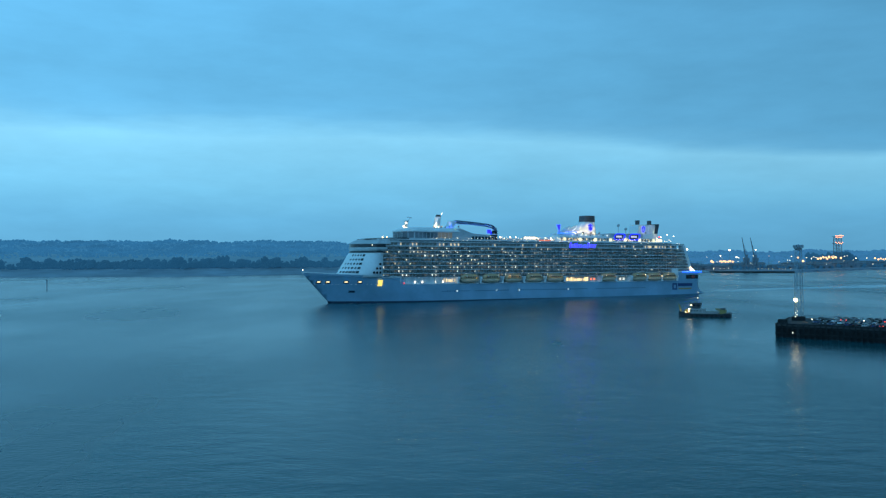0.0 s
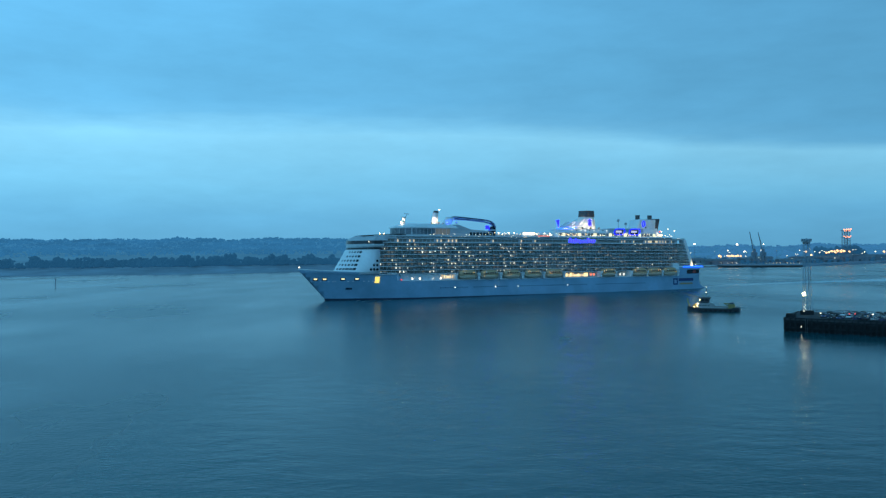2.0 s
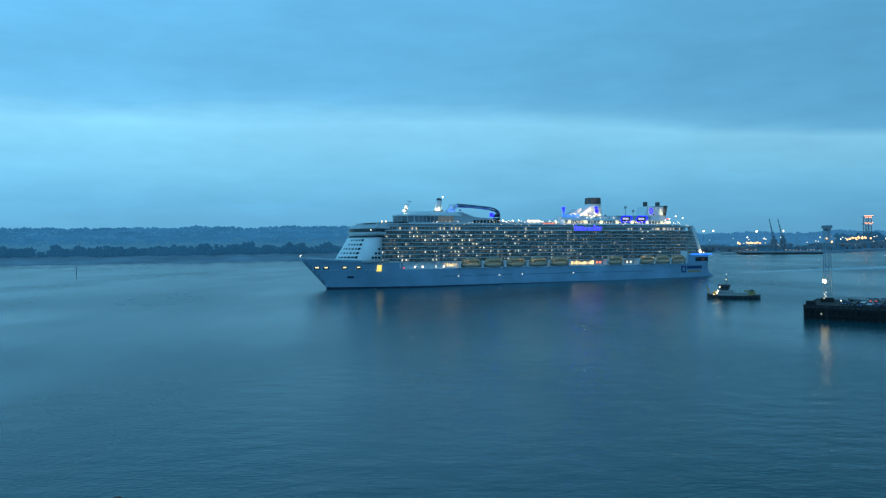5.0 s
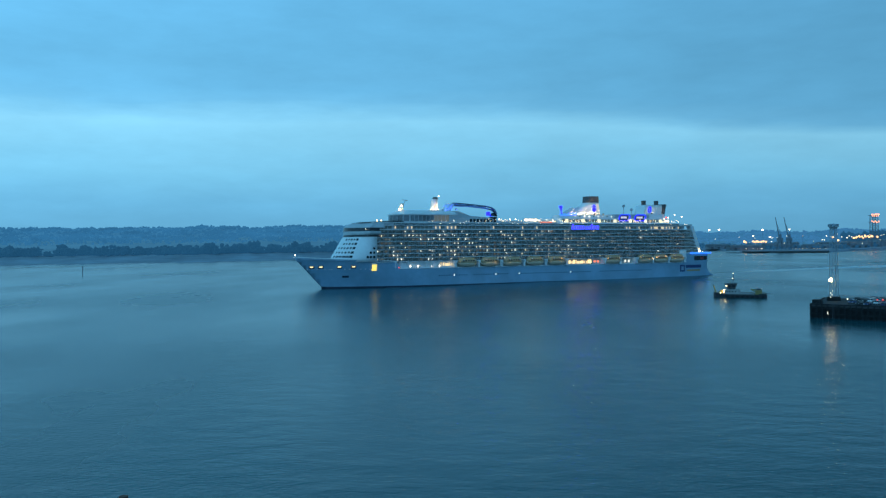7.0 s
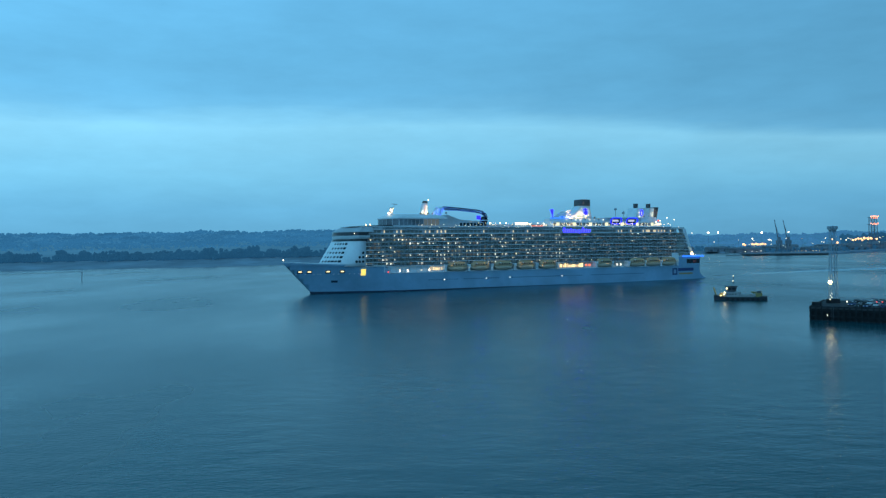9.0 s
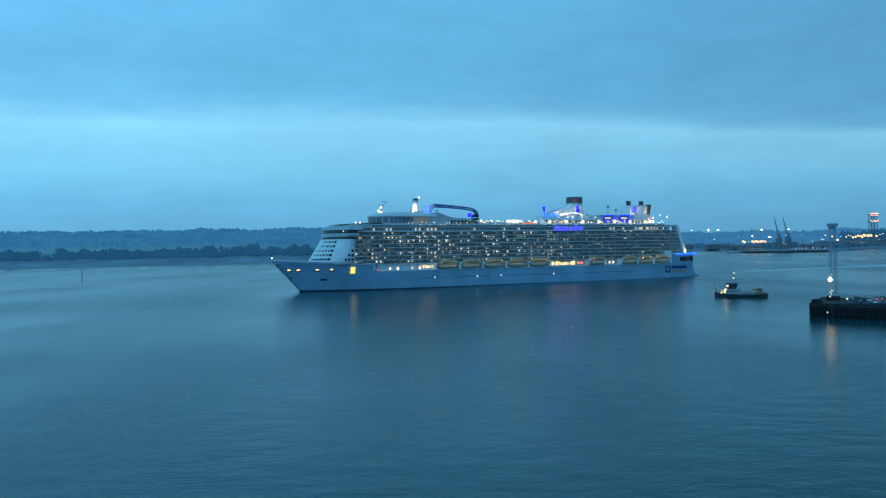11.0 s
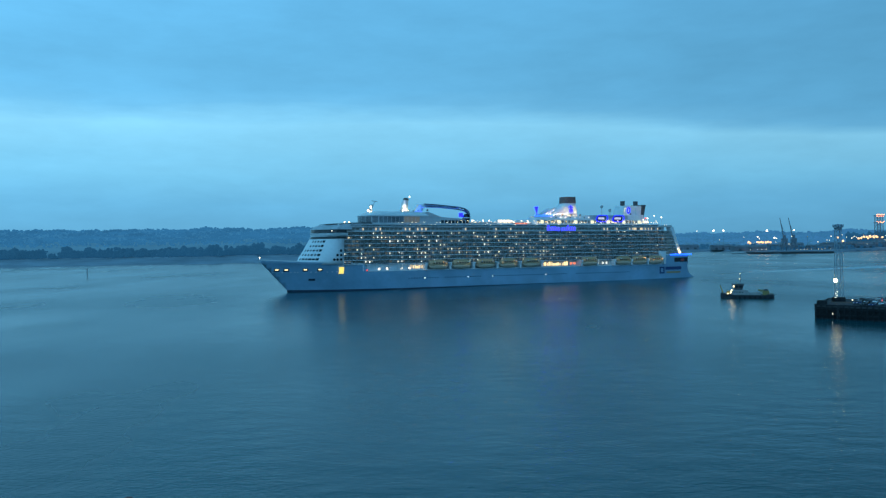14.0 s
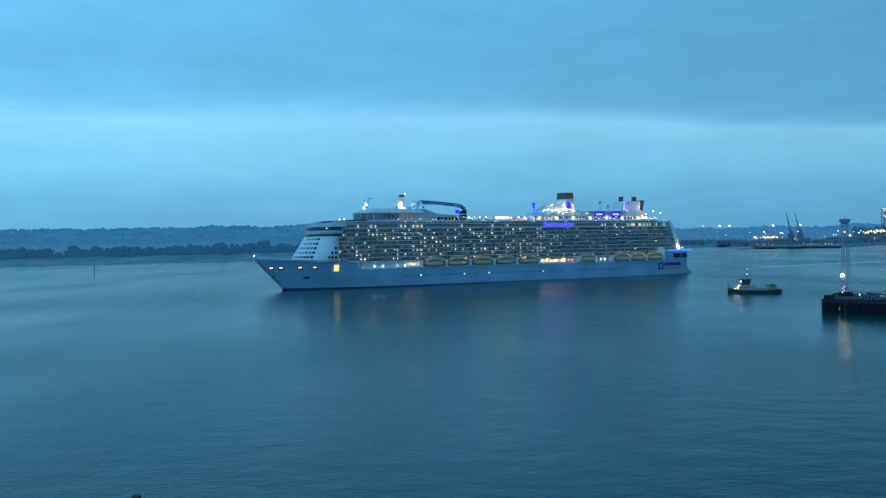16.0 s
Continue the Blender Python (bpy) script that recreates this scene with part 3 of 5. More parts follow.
for i, z in enumerate(DECKS):
    bm = bmesh.new()
    x0 = aft_x(max(z, 19)) if z > 18 else 32
    box(bm, x0, 297.5, -20.7, 20.7, z - 0.16, z + 0.16)
    spart("balcony_deck", bm, M_WHITE, "white balcony deck edge")
    if i < 8:
        for side in (1, -1):
            spart("balustrade", boxed(x0 + 0.4, 297, side * 20.55 - 0.04, side * 20.55 + 0.04, z + 0.22, z + 1.15), M_RAILGLASS, "tinted glass balustrade")
V_G, V_W, V_C, V_D, V_M = [], [], [], [], []


def slab(store, x0, x1, y0, y1, z0, z1):
    store.append((x0 - 174, x1 - 174, y0, y1, z0, z1))


def slabs(name, store, material, label=""):
    vs, fs = [], []
    for x0, x1, y0, y1, z0, z1 in store:
        b = len(vs)
        vs.extend([(x0, y0, z0), (x1, y0, z0), (x1, y1, z0), (x0, y1, z0), (x0, y0, z1), (x1, y0, z1), (x1, y1, z1), (x0, y1, z1)])
        fs.extend([tuple(b + k for k in f) for f in ((0, 3, 2, 1), (4, 5, 6, 7), (0, 1, 5, 4), (1, 2, 6, 5), (2, 3, 7, 6), (3, 0, 4, 7))])
    return tagged(solid(name, vs, fs, material, ship, label), kind="stuff")


rng = random.Random(11)
for side in (1, -1):
    for i in range(8):
        z = DECKS[i] + 0.22
        for j in range(92):
            x = 30.5 + j * 2.9
            if x < aft_x(max(z, 19)) + 1.5 or x > 295.5:
                continue
            slab(V_D, x - 0.06, x + 0.06, min(side * 17.8, side * 19.9), max(side * 17.8, side * 19.9), z, z + 2.1)
            k = noise.noise((x * 0.02, i * 0.35, side * 3.0))
            chance = (0.75 if abs(x - 193) < 1.6 else 0.35 if 130 < x < 210 else 0.28 if x > 210 else 0.18) * (1 + 0.9 * k)
            y0, y1 = sorted((side * 17.7, side * 17.95))
            if rng.random() < chance:
                w = rng.uniform(0.26, 0.5)
                slab(V_W if rng.random() < 0.4 else V_C, x + 1.45 - w / 2, x + 1.45 + w / 2, y0, y1 + 0.05 * side, z + 0.7, z + rng.uniform(1.4, 2.0))
            elif rng.random() < 0.12 + 0.55 * max(0.0, noise.noise((x * 0.045, i * 0.12, 9.0))):
                slab(V_M, x + 0.45, x + 2.45, y0, y1, z + 0.1, z + 2.05)
            else:
                slab(V_G, x + 0.45, x + 2.45, y0, y1, z + 0.1, z + 2.05)
            if rng.random() < 0.035:
                slab(V_C, x + 1.2, x + 1.8, *sorted((side * 20.3, side * 20.62)), z + 1.7, z + 2.2)
slabs("balcony_divider", V_D, M_DIVIDER, "pale balcony divider walls")
slabs("cabin_window", V_G, M_CABGLASS, "dark cabin balcony doors")
slabs("curtained_cabin_window", V_M, mat("lamplit_curtain", (0.45, 0.36, 0.26), 0.8, grain=0.35, vary=0.5, glow=(1.0, 0.76, 0.50), power=0.055), "dim lamplit curtained balcony doors")


def each(name, store, material, label=""):
    """Every slab a part of its own."""
    me = None
    for x0, x1, y0, y1, z0, z1 in store:
        m = Matrix.Translation(((x0 + x1) / 2, (y0 + y1) / 2, (z0 + z1) / 2)) @ Matrix.Diagonal((x1 - x0, y1 - y0, z1 - z0, 1))
        if me is None:
            me = part(name, box(bmesh.new(), -0.5, 0.5, -0.5, 0.5, -0.5, 0.5), material, ship, label, m)
        else:
            tagged(again(me, m), label)


each("lit_cabin_window", V_W, M_WARM, "warmly lit cabin door")
each("lit_cabin_window", V_C, M_COLD, "white lit cabin door")

# deck house above the cabins and its open deck
spart("upper_deckhouse", boxed(30, 300, -19.4, 19.4, 38.4, 41.4, bevel=0.2), M_GREY, "grey deckhouse above the cabins")
V_G, V_W = [], []
for side in (1, -1):
    y0, y1 = sorted((side * 19.35, side * 19.5))
    for j in range(86):
        x = 33 + j * 3.05
        k = rng.random()
        slab(V_W if (k < 0.17 or (50 < x < 75 and k < 0.4) or (236 < x < 246)) else V_G, x, x + (1.0 if 236 < x < 246 else 2.6 if k > 0.17 else 0.8), y0, y1, 39.2, 40.9)
each("deckhouse_window", V_G, M_CABGLASS, "dark deckhouse window")
each("lit_deckhouse_window", V_W, mat("dim_lit_window", (0.4, 0.35, 0.3), glow=(1.0, 0.74, 0.40), power=0.8), "dimly lit deckhouse window")
spart("rim_deck", boxed(22.5, 299, -20.7, 20.7, 41.4, 41.7), M_WHITE, "white edged promenade deck above the cabins")
spart("set_back_house", boxed(34, 299, -17.4, 17.4, 41.7, 43.2, bevel=0.15), M_GREY, "grey set back deckhouse")
spart("open_deck", boxed(33, 299, -18.4, 18.4, 43.2, 43.6), M_WHITE, "white edged open deck")
for side in (1, -1):
    spart("deck_rail", boxed(23, 285, side * 20.5 - 0.04, side * 20.5 + 0.04, 41.7, 42.8), M_RAILGLASS, "glass deck rail")
lamp = spart("rail_lamp", ball(bmesh.new(), (0, 0, 0), 0.2, 1), M_LAMP, "small white deck lamp")
lamp.matrix_basis = pose(28, 20.2, 42.9)
for side in (1, -1):
    for j in range(84):
        x = 30 + j * 2.75 + rng.uniform(-1.2, 1.2)
        if 205 < x < 212:
            continue
        y = rng.choice((20.2, 18.2, 16.0))
        again(lamp, pose(x, side * y, (42.9 if y > 19 else 44.5) + rng.uniform(-0.2, 0.5)))

# lifeboats in their davits
boat_bm = bmesh.new()
rings = []
for u in (-1, -0.93, -0.75, -0.4, 0, 0.4, 0.75, 0.93, 1):
    k = (1 - abs(u) ** 3.2) ** 0.6
    k = max(k, 0.12)
    rings.append([(u * 7.6, 2.2 * k * math.cos(a) * (1 if math.sin(a) > 0 else 1.0), 0.1 + (1.9 if math.sin(a) < 0 else 0.5) * k * math.sin(a)) for a in [6.2832 * i / 14 for i in range(14)]])
loft(boat_bm, rings)
top_bm = bmesh.new()
rings = []
for u in (-0.9, -0.82, -0.6, -0.2, 0.2, 0.6, 0.82, 0.9):
    k = max(0.35, (1 - abs(u) ** 4) ** 0.5)
    rings.append([(u * 7.6, 2.0 * k * math.cos(a), 0.4 + 2.7 * k * max(0, math.sin(a)) ** 0.6 - (0.3 if math.sin(a) <= 0 else 0)) for a in [6.2832 * i / 14 for i in range(14)]])
loft(top_bm, rings)
davit_bm = bmesh.new()
box(davit_bm, -0.8, 0.8, 0, 4.9, 12.2, 16.6)
box(davit_bm, -0.6, 0.6, 4.9, 6.0, 15.0, 16.9, bevel=0.15)
BOATS = (229.9, 212.0, 193.0, 174.2, 155.4, 104.1, 72.6, 57.2, 40.9)
first = None
for side in (1, -1):
    for x in BOATS:
        m = pose(x - 174, side * 22.0, 14.9) @ Matrix.Diagonal((1, 1, 1.38, 1))
        if first is None:
            first = smooth(part("lifeboat", boat_bm, M_BOATLOW, ship, "orange enclosed lifeboat", m))
            canopy = smooth(part("canopy", top_bm, M_BOAT, first, "orange rounded canopy"))
            panes = [(pose(dx, s * 1.9, 1.3)) for dx in (-4, -2, 0, 2, 4) for s in (1, -1)]
            side_win = part("window", boxed(-0.55, 0.55, -0.15, 0.15, -0.3, 0.3), M_GLASS, first, "small dark window", panes[0])
            for q in panes[1:]:
                again(side_win, q)
        else:
            o = again(first, m)
            again(canopy, Matrix(), o)
            for q in panes:
                again(side_win, q, o)
davit = None
for side in (1, -1):
    for x in (239.5, 221.0, 202.5, 183.6, 164.8, 146.5, 111.5, 97, 81, 65, 49, 32.5):
        if davit is None:
            davit = part("davit", davit_bm, M_WHITE, ship, "white lifeboat davit", pose(x - 174, 17.9, 0))
        else:
            again(davit, pose(x - 174, 17.9, 0) if side > 0 else pose(x - 174, -17.9, 0, 0, 0, 180))
# shaded lamps added outboard to warm each boat, on arms under the balconies
M_BOATFILL = mat("davit_lamp_glass", (0.8, 0.7, 0.5), glow=(1.0, 0.64, 0.30), power=27)
for side in (1, -1):
    for x in BOATS:
        for dx in (-4.2, 4.2):
            m = Matrix.Translation((x + dx - 174, side * 25.2, 17.4)) @ Vector((0, -side * 3.6, -2.6)).to_track_quat("Z", "Y").to_matrix().to_4x4()
            hood = part("davit_lamp", boxed(-0.3, 0.3, -0.3, 0.3, -0.25, 0.0, bevel=0.05), M_WHITE, ship, "added shaded lamp that warms a lifeboat", m)
            part("lens", boxed(-0.26, 0.26, -0.26, 0.26, 0.0, 0.03), M_BOATFILL, hood)
            spart("lamp_arm", rodded((x + dx, side * 20.6, 16.75), (x + dx, side * 25.2, 17.55), 0.09, sides=6), M_WHITE)
# promenade openings between the boats
V_W, V_C, V_R, V_P = [], [], [], []
for side in (1, -1):
    y0, y1 = sorted((side * 17.8, side * 18.0))
    for x in np.arange(121, 146, 1.9):
        slab(V_W, x, x + rng.uniform(0.9, 1.7), y0, y1, 13.0, rng.uniform(14.4, 15.8))
    for x in (239, 241.2, 243.4, 245.6, 248.0):
        slab(V_W, x, x + 1.7, *sorted((side * 18.55, side * 18.75)), 13.4, rng.uniform(15, 16.3))
    for x in (92.5, 95, 88, 84.5):
        slab(V_C, x, x + 1.4, y0, y1, 13.2, 15.0)
    for x in (110.5, 114, 117):
        slab(V_R, x, x + 1.6, y0, y1, 13.6, 15.0)
    for x in (271.8, 266.0, 255.3, 249.8):
        slab(V_P, x, x + 0.7, *sorted((side * 18.6, side * 18.9)), 12.9, 14.1)
each("promenade_window", V_W, lamp_mat("lit_restaurant", (1.0, 0.68, 0.25), 0.4, 1.9), "warmly lit promenade window")
each("promenade_window", V_C, M_COLD, "white lit promenade window")
each("promenade_lamp", V_P, M_LAMP, "white promenade lamp")
each("promenade_window", V_R, mat("lit_red_lounge", (0.4, 0.1, 0.08), glow=(1.0, 0.22, 0.10), power=1.6), "red lit lounge window")
spart("promenade_wall", boxed(238, 281, -18.6, 18.6, 12.2, 16.6), M_WHITE, "white promenade wall")
for side in (1, -1):
    for x in np.arange(284, 238, -4.6):
        spart("promenade_post", boxed(x - 0.25, x + 0.25, side * 20.4 - 0.2, side * 20.4 + 0.2, 12.4, 16.6), M_WHITE)

# front of the superstructure
FRONT = [(20.7, 0.28), (18.5, 0.42), (14.5, 0.6), (9.0, 0.82), (4.0, 0.96), (0.0, 1.0)]


def front_x(y, z, grow=0.0):
    """The raked, bowed front wall."""
    k = float(np.interp(abs(y), [p[0] for p in FRONT[::-1]], [p[1] for p in FRONT[::-1]]))
    x = 298 + (25 - (z - 19.5) * 0.66) * k if z <= 36 else 298 + 14.2 * k
    return x + grow


def front_ring(z, grow=0.0, wide=20.75, back=292):
    ys = [wide, wide * 0.9, wide * 0.78, wide * 0.6, wide * 0.4, wide * 0.2, 0]
    ys = ys + [-y for y in ys[-2::-1]]
    return [(back, wide, z)] + [(front_x(y * 20.7 / wide, z, grow), y, z) for y in ys] + [(back, -wide, z)]


bm = bmesh.new()
loft(bm, [front_ring(z, wide=w, back=297.3) for z, w in ((17.0, 19.7), (19.6, 20.5), (22, 20.75), (26, 20.75), (30, 20.75), (34, 20.75), (36, 20.75))])
smooth(spart("front_wall", bm, M_WHITE, "white raked front wall"))


def front_box(bm, y, z, w, h, proud=0.08):
    vs = []
    for dy, dz in ((-w / 2, -h / 2), (w / 2, -h / 2), (w / 2, h / 2), (-w / 2, h / 2)):
        vs.append((front_x(y + dy, z + dz, proud), y + dy, z + dz))
    v = [bm.verts.new(c) for c in vs] + [bm.verts.new((c[0] - 0.5, c[1], c[2])) for c in vs]
    for f in ((0, 1, 2, 3), (4, 5, 6, 7), (0, 1, 5, 4), (1, 2, 6, 5), (2, 3, 7, 6), (3, 0, 4, 7)):
        bm.faces.new([v[i] for i in f])
    bmesh.ops.recalc_face_normals(bm, faces=bm.faces)
    return bm


for i, z in enumerate((20.6, 23.4, 26.3, 29.2, 32.1)):
    for side in (1, -1):
        for j, y in enumerate((3.0, 5.4, 7.6, 9.7, 11.7, 13.6)):
            if i > 2 and j == 0:
                continue
            spart("front_window", front_box(bmesh.new(), side * y, z, 1.5 if i == 0 or j == 5 else 0.95, 1.5 if j == 5 else 1.2), M_GLASS)
for side in (1, -1):
    for x, z in ((299.4, 20.3), (299.4, 23.2), (299.4, 26.1), (301.8, 20.3), (301.8, 23.2), (304.0, 20.3)):
        spart("round_window", rodded((x, side * 20.45, z), (x, side * 20.87, z), 0.85, sides=16), M_GLASS, "round dark window")
    spart("front_corner_wall", boxed(283, 297.3, *sorted((side * 14.0, side * 16.4)), 12.4, 16.7), M_WHITE)
# bridge
bm = bmesh.new()
loft(bm, [front_ring(z, g, w, 295) for z, g, w in ((35.3, 0.1, 21.0), (36.4, 0.7, 22.3), (37.6, 1.0, 22.8))])
spart("bridge_sill", bm, M_WHITE, "white bridge sill")
bm = bmesh.new()
loft(bm, [front_ring(z, g, w, 296) for z, g, w in ((33.9, 0.25, 20.85), (35.3, 0.3, 20.85))])
spart("bridge_lower_window", bm, M_GLASS, "dark window band under the bridge")
bm = bmesh.new()
loft(bm, [front_ring(z, g, w, 296) for z, g, w in ((37.6, 0.8, 22.5), (39.9, 0.5, 22.3))])
spart("bridge_window", bm, M_GLASS, "dark bridge windows")
bm = bmesh.new()
loft(bm, [front_ring(z, g, w, 292) for z, g, w in ((39.9, 0.9, 22.3), (40.6, 0.4, 21.6), (42.4, -3.0, 20.0), (43.7, -8, 18.0))])
spart("bridge_roof", bm, M_GREY, "grey rounded bridge roof")
bm = bmesh.new()
loft(bm, [[(x, 17.5 * math.cos(a) * k, 43.4 + h * max(0.0, math.sin(a)) ** 0.7) for a in [math.pi * i / 12 for i in range(13)]] for x, k, h in ((305, 0.5, 0.3), (300, 0.8, 0.9), (292, 0.95, 1.5), (284, 1.0, 1.9), (276, 1.0, 2.0))])
smooth(spart("solarium_roof", bm, M_GLASS, "dark glazed solarium roof"))
spart("bridge_lamp", ball(bmesh.new(), (305.5, 21.0, 39.0), 0.3, 1), M_LAMP, "small white bridge lamp")
for x in (293, 289.9):
    spart("roof_lamp", ball(bmesh.new(), (x, 10.0, 45.0), 0.45), M_GLOW, "bright roof lamp")

def floodlight(x, y, z, tx, ty, tz, size, material, label):
    """A shaded floodlight at x, y, z: its lens looks at the target, the housing hides it from behind."""
    m = Matrix.Translation((x - 174, y, z)) @ (Vector((tx, ty, tz)) - Vector((x, y, z))).to_track_quat("Z", "Y").to_matrix().to_4x4()
    bm = bmesh.new()
    loft(bm, [[(-size * k, -size * k, h), (size * k, -size * k, h), (size * k, size * k, h), (-size * k, size * k, h)] for h, k in ((-0.5, 0.35), (0, 0.55), (0.25, 0.6))], caps=False)
    box(bm, -size * 0.3, size * 0.3, -size * 0.3, size * 0.3, -0.6, -0.45)
    o = part("floodlight", bm, M_STEELDARK, ship, label, m)
    part("lens", boxed(-size * 0.5, size * 0.5, -size * 0.5, size * 0.5, 0.0, 0.03), material, o, "glowing lens")


# lamp that lights the white pillar over the stern deck
floodlight(13.0, 22.0, 20.8, 16.8, 20.6, 26.5, 1.1, M_FLOOD, "warm floodlight on the stern deck")
floodlight(14.6, 22.6, 20.8, 16.0, 20.7, 23.5, 0.8, M_FLOOD, "warm floodlight on the stern deck")

# forward block, radar mast, tower
HOUSE_PLAN = [(234, 14), (270.5, 14), (274.5, 12), (277.2, 8), (278.3, 3), (278.3, -3), (277.2, -8), (274.5, -12), (270.5, -14), (234, -14)]


def house_ring(z, k=1.0, front=0.0, back=0.0):
    """The plan of the forward house at a height, drawn in by k across and by front and back along."""
    return [(x + back if x < 240 else x - front, y * k, z) for x, y in HOUSE_PLAN]


spart("forward_house", loft(bmesh.new(), [house_ring(43.6), house_ring(49.1)]), M_GREY, "grey forward deckhouse walled with glass")
spart("forward_house_roof", loft(bmesh.new(), [house_ring(49.1, 1.03, -0.5, -0.6), house_ring(49.7, 1.03, -0.5, -0.6), house_ring(50.7, 0.92, 2, 1), house_ring(51.8, 0.75, 4, 3), house_ring(52.5, 0.5, 7, 6)]), M_WHITE, "pale low domed roof of the forward house")
for (xa, ya), (xb, yb) in zip(HOUSE_PLAN[1:8], HOUSE_PLAN[2:9]):
    run, across = Vector((xb - xa, yb - ya, 0)), Vector((ya - yb, xb - xa, 0)).normalized() * -0.08
    p, q = Vector((xa, ya, 0)) + run * 0.06 + across * -1, Vector((xb, yb, 0)) - run * 0.06 + across * -1
    if across.x > 0:
        p, q = p + across * 2, q + across * 2
    mid = (p + q) / 2
    back_off = Vector((-mid.x + 262, -mid.y, 0)).normalized() * 0.4
    spart("front_house_window", loft(bmesh.new(), [[tuple(p + Vector((0, 0, z))), tuple(q + Vector((0, 0, z))), tuple(q + back_off + Vector((0, 0, z))), tuple(p + back_off + Vector((0, 0, z)))] for z in (44.6, 48.8)]), M_HOUSEGLASS, "tall deckhouse window")
M_LITHOUSE = mat("lit_house_window", (0.3, 0.25, 0.2), 0.4, glow=(1.0, 0.70, 0.42), power=0.06)
for side in (1, -1):
    for j in range(10):
        x = 240 + j * 3.0
        spart("house_window", boxed(x, x + 2.7, *sorted((side * 13.6, side * 14.08)), 44.6, 48.8), M_LITHOUSE if j < 4 else M_HOUSEGLASS, "tall deckhouse window")
bm = bmesh.new()
for dx, dy in ((-1.2, -1.2), (1.2, -1.2), (-1.2, 1.2), (1.2, 1.2)):
    rod(bm, (271 + dx, dy, 51.5), (271 + dx * 0.4 - 1, dy * 0.4, 57.5), 0.22, sides=6)
rod(bm, (270.4, 0, 53), (267.5, 0, 59.5), 0.5, 0.25)
for z in (53, 55, 57):
    box(bm, 269, 271.6, -1.4, 1.4, z, z + 0.25)
rod(bm, (265.6, 0, 59.4), (269.8, 0, 60.0), 0.28)
spart("radar_mast", bm, M_WHITE, "floodlit white radar mast")
floodlight(273, 4.5, 53.2, 270.5, 0, 55, 0.9, M_FLOOD, "bright mast floodlight")
spart("mast_lamp", boxed(271.8, 273.4, 1.5, 1.9, 52.6, 53.8), M_BRIGHT, "bright lamp on the mast")
spart("mast_lamp", boxed(270.6, 271.6, 1.3, 1.7, 55.2, 56.2), M_BRIGHT, "bright lamp on the mast")
bm = bmesh.new()
loft(bm, [[(244.6 + dx + r * math.cos(a) * 1.2, r * math.sin(a), z) for a in [6.2832 * i / 16 for i in range(16)]] for z, r, dx in ((50, 2.4, 1.3), (55, 2.15, 0.8), (60, 1.9, 0.0), (60.8, 1.8, -0.2))])
smooth(spart("tower", bm, M_WHITE, "floodlit cream tower"))
spart("tower_cap", rodded((244.2, 0, 60.8), (244.0, 0, 62.2), 2.1, 1.6, 14), M_SOOT, "dark tower cap")
for a in (0.6, 1.6, 2.6):
    floodlight(244.6 + 5.5 * math.cos(a), 5.5 * math.sin(a), 53.1, 244.2, 0, 57.5, 1.0, M_FLOOD, "warm tower floodlight")
spart("tower_lamp", ball(bmesh.new(), (241.4, 0, 63.2), 0.4), M_BRIGHT, "white tower lamp")
# observation arm and capsule
bm = bmesh.new()
rod(bm, (236.5, 0, 50), (233, 0, 57.0), 3.4, 2.6, 14)
box(bm, 230, 236, -1.9, 1.9, 55.2, 57.8, bevel=0.5)
spart("arm_base", bm, M_WHITE, "arm base lit blue")
floodlight(237.5, 5.2, 53.4, 234, 0, 54.8, 1.0, M_BLUEFLOOD, "blue floodlight")
floodlight(230, 5.2, 53.6, 232.5, 0, 56, 1.0, M_BLUEFLOOD, "blue floodlight")
bm = bmesh.new()
path = [(230.0, 57.4), (222, 57.0), (212, 56.2), (203, 55.4), (198, 54.4), (195, 52.4), (193.8, 49.6)]
for (xa, za), (xb, zb) in zip(path, path[1:]):
    for y in (-0.9, 0.9):
        rod(bm, (xa, y, za + 0.9), (xb, y, zb + 0.9), 0.34, sides=6)
        rod(bm, (xa, y, za - 0.7), (xb, y, zb - 0.7), 0.34, sides=6)
        rod(bm, (xa, y, za - 0.7), (xb, y, zb + 0.9), 0.2, sides=5)
    rod(bm, (xb, -0.9, zb), (xb, 0.9, zb), 0.22, sides=5)
for (xa, za), (xb, zb) in zip(path[:3], path[1:4]):
    for y in (-0.75, 0.75):
        spart("arm_panel", prism(bmesh.new(), [(xa, za - 0.45), (xb, zb - 0.45), (xb, zb + 0.65), (xa, za + 0.65)], y - 0.05, y + 0.05), M_PALEBLUE, "pale blue arm panel")
spart("observation_arm", bm, M_ARM, "dark blue lattice observation arm")
spart("arm_neon", box(boxed(213, 229, 0.95, 1.2, 55.6, 56.0), 204, 213, 0.95, 1.2, 55.0, 55.4), mat("dim_blue_neon", (0.05, 0.1, 0.3), glow=(0.05, 0.2, 0.9), power=0.35), "dim blue strip on the arm")
smooth(spart("capsule", ball(bmesh.new(), (196.5, 0, 48.6), 3.0, 3), M_GLASS, "dark glass observation capsule"))
spart("capsule_ring", rodded((196.5, 0, 48.3), (196.5, 0, 48.9), 3.1, 3.1, 20), M_WHITE)
spart("capsule_lamp", boxed(200.5, 203.5, 2.0, 2.6, 49.2, 52.0), M_BLUE, "blue lit panel by the capsule")
bm = bmesh.new()
prism(bm, [(234, 43.6), (200, 43.6), (200, 46.0), (208, 47.6), (222, 48.6), (232, 52.0), (234, 52.0)], -12, 12)
spart("pool_roof", bm, M_GREY, "grey glazed pool roof")
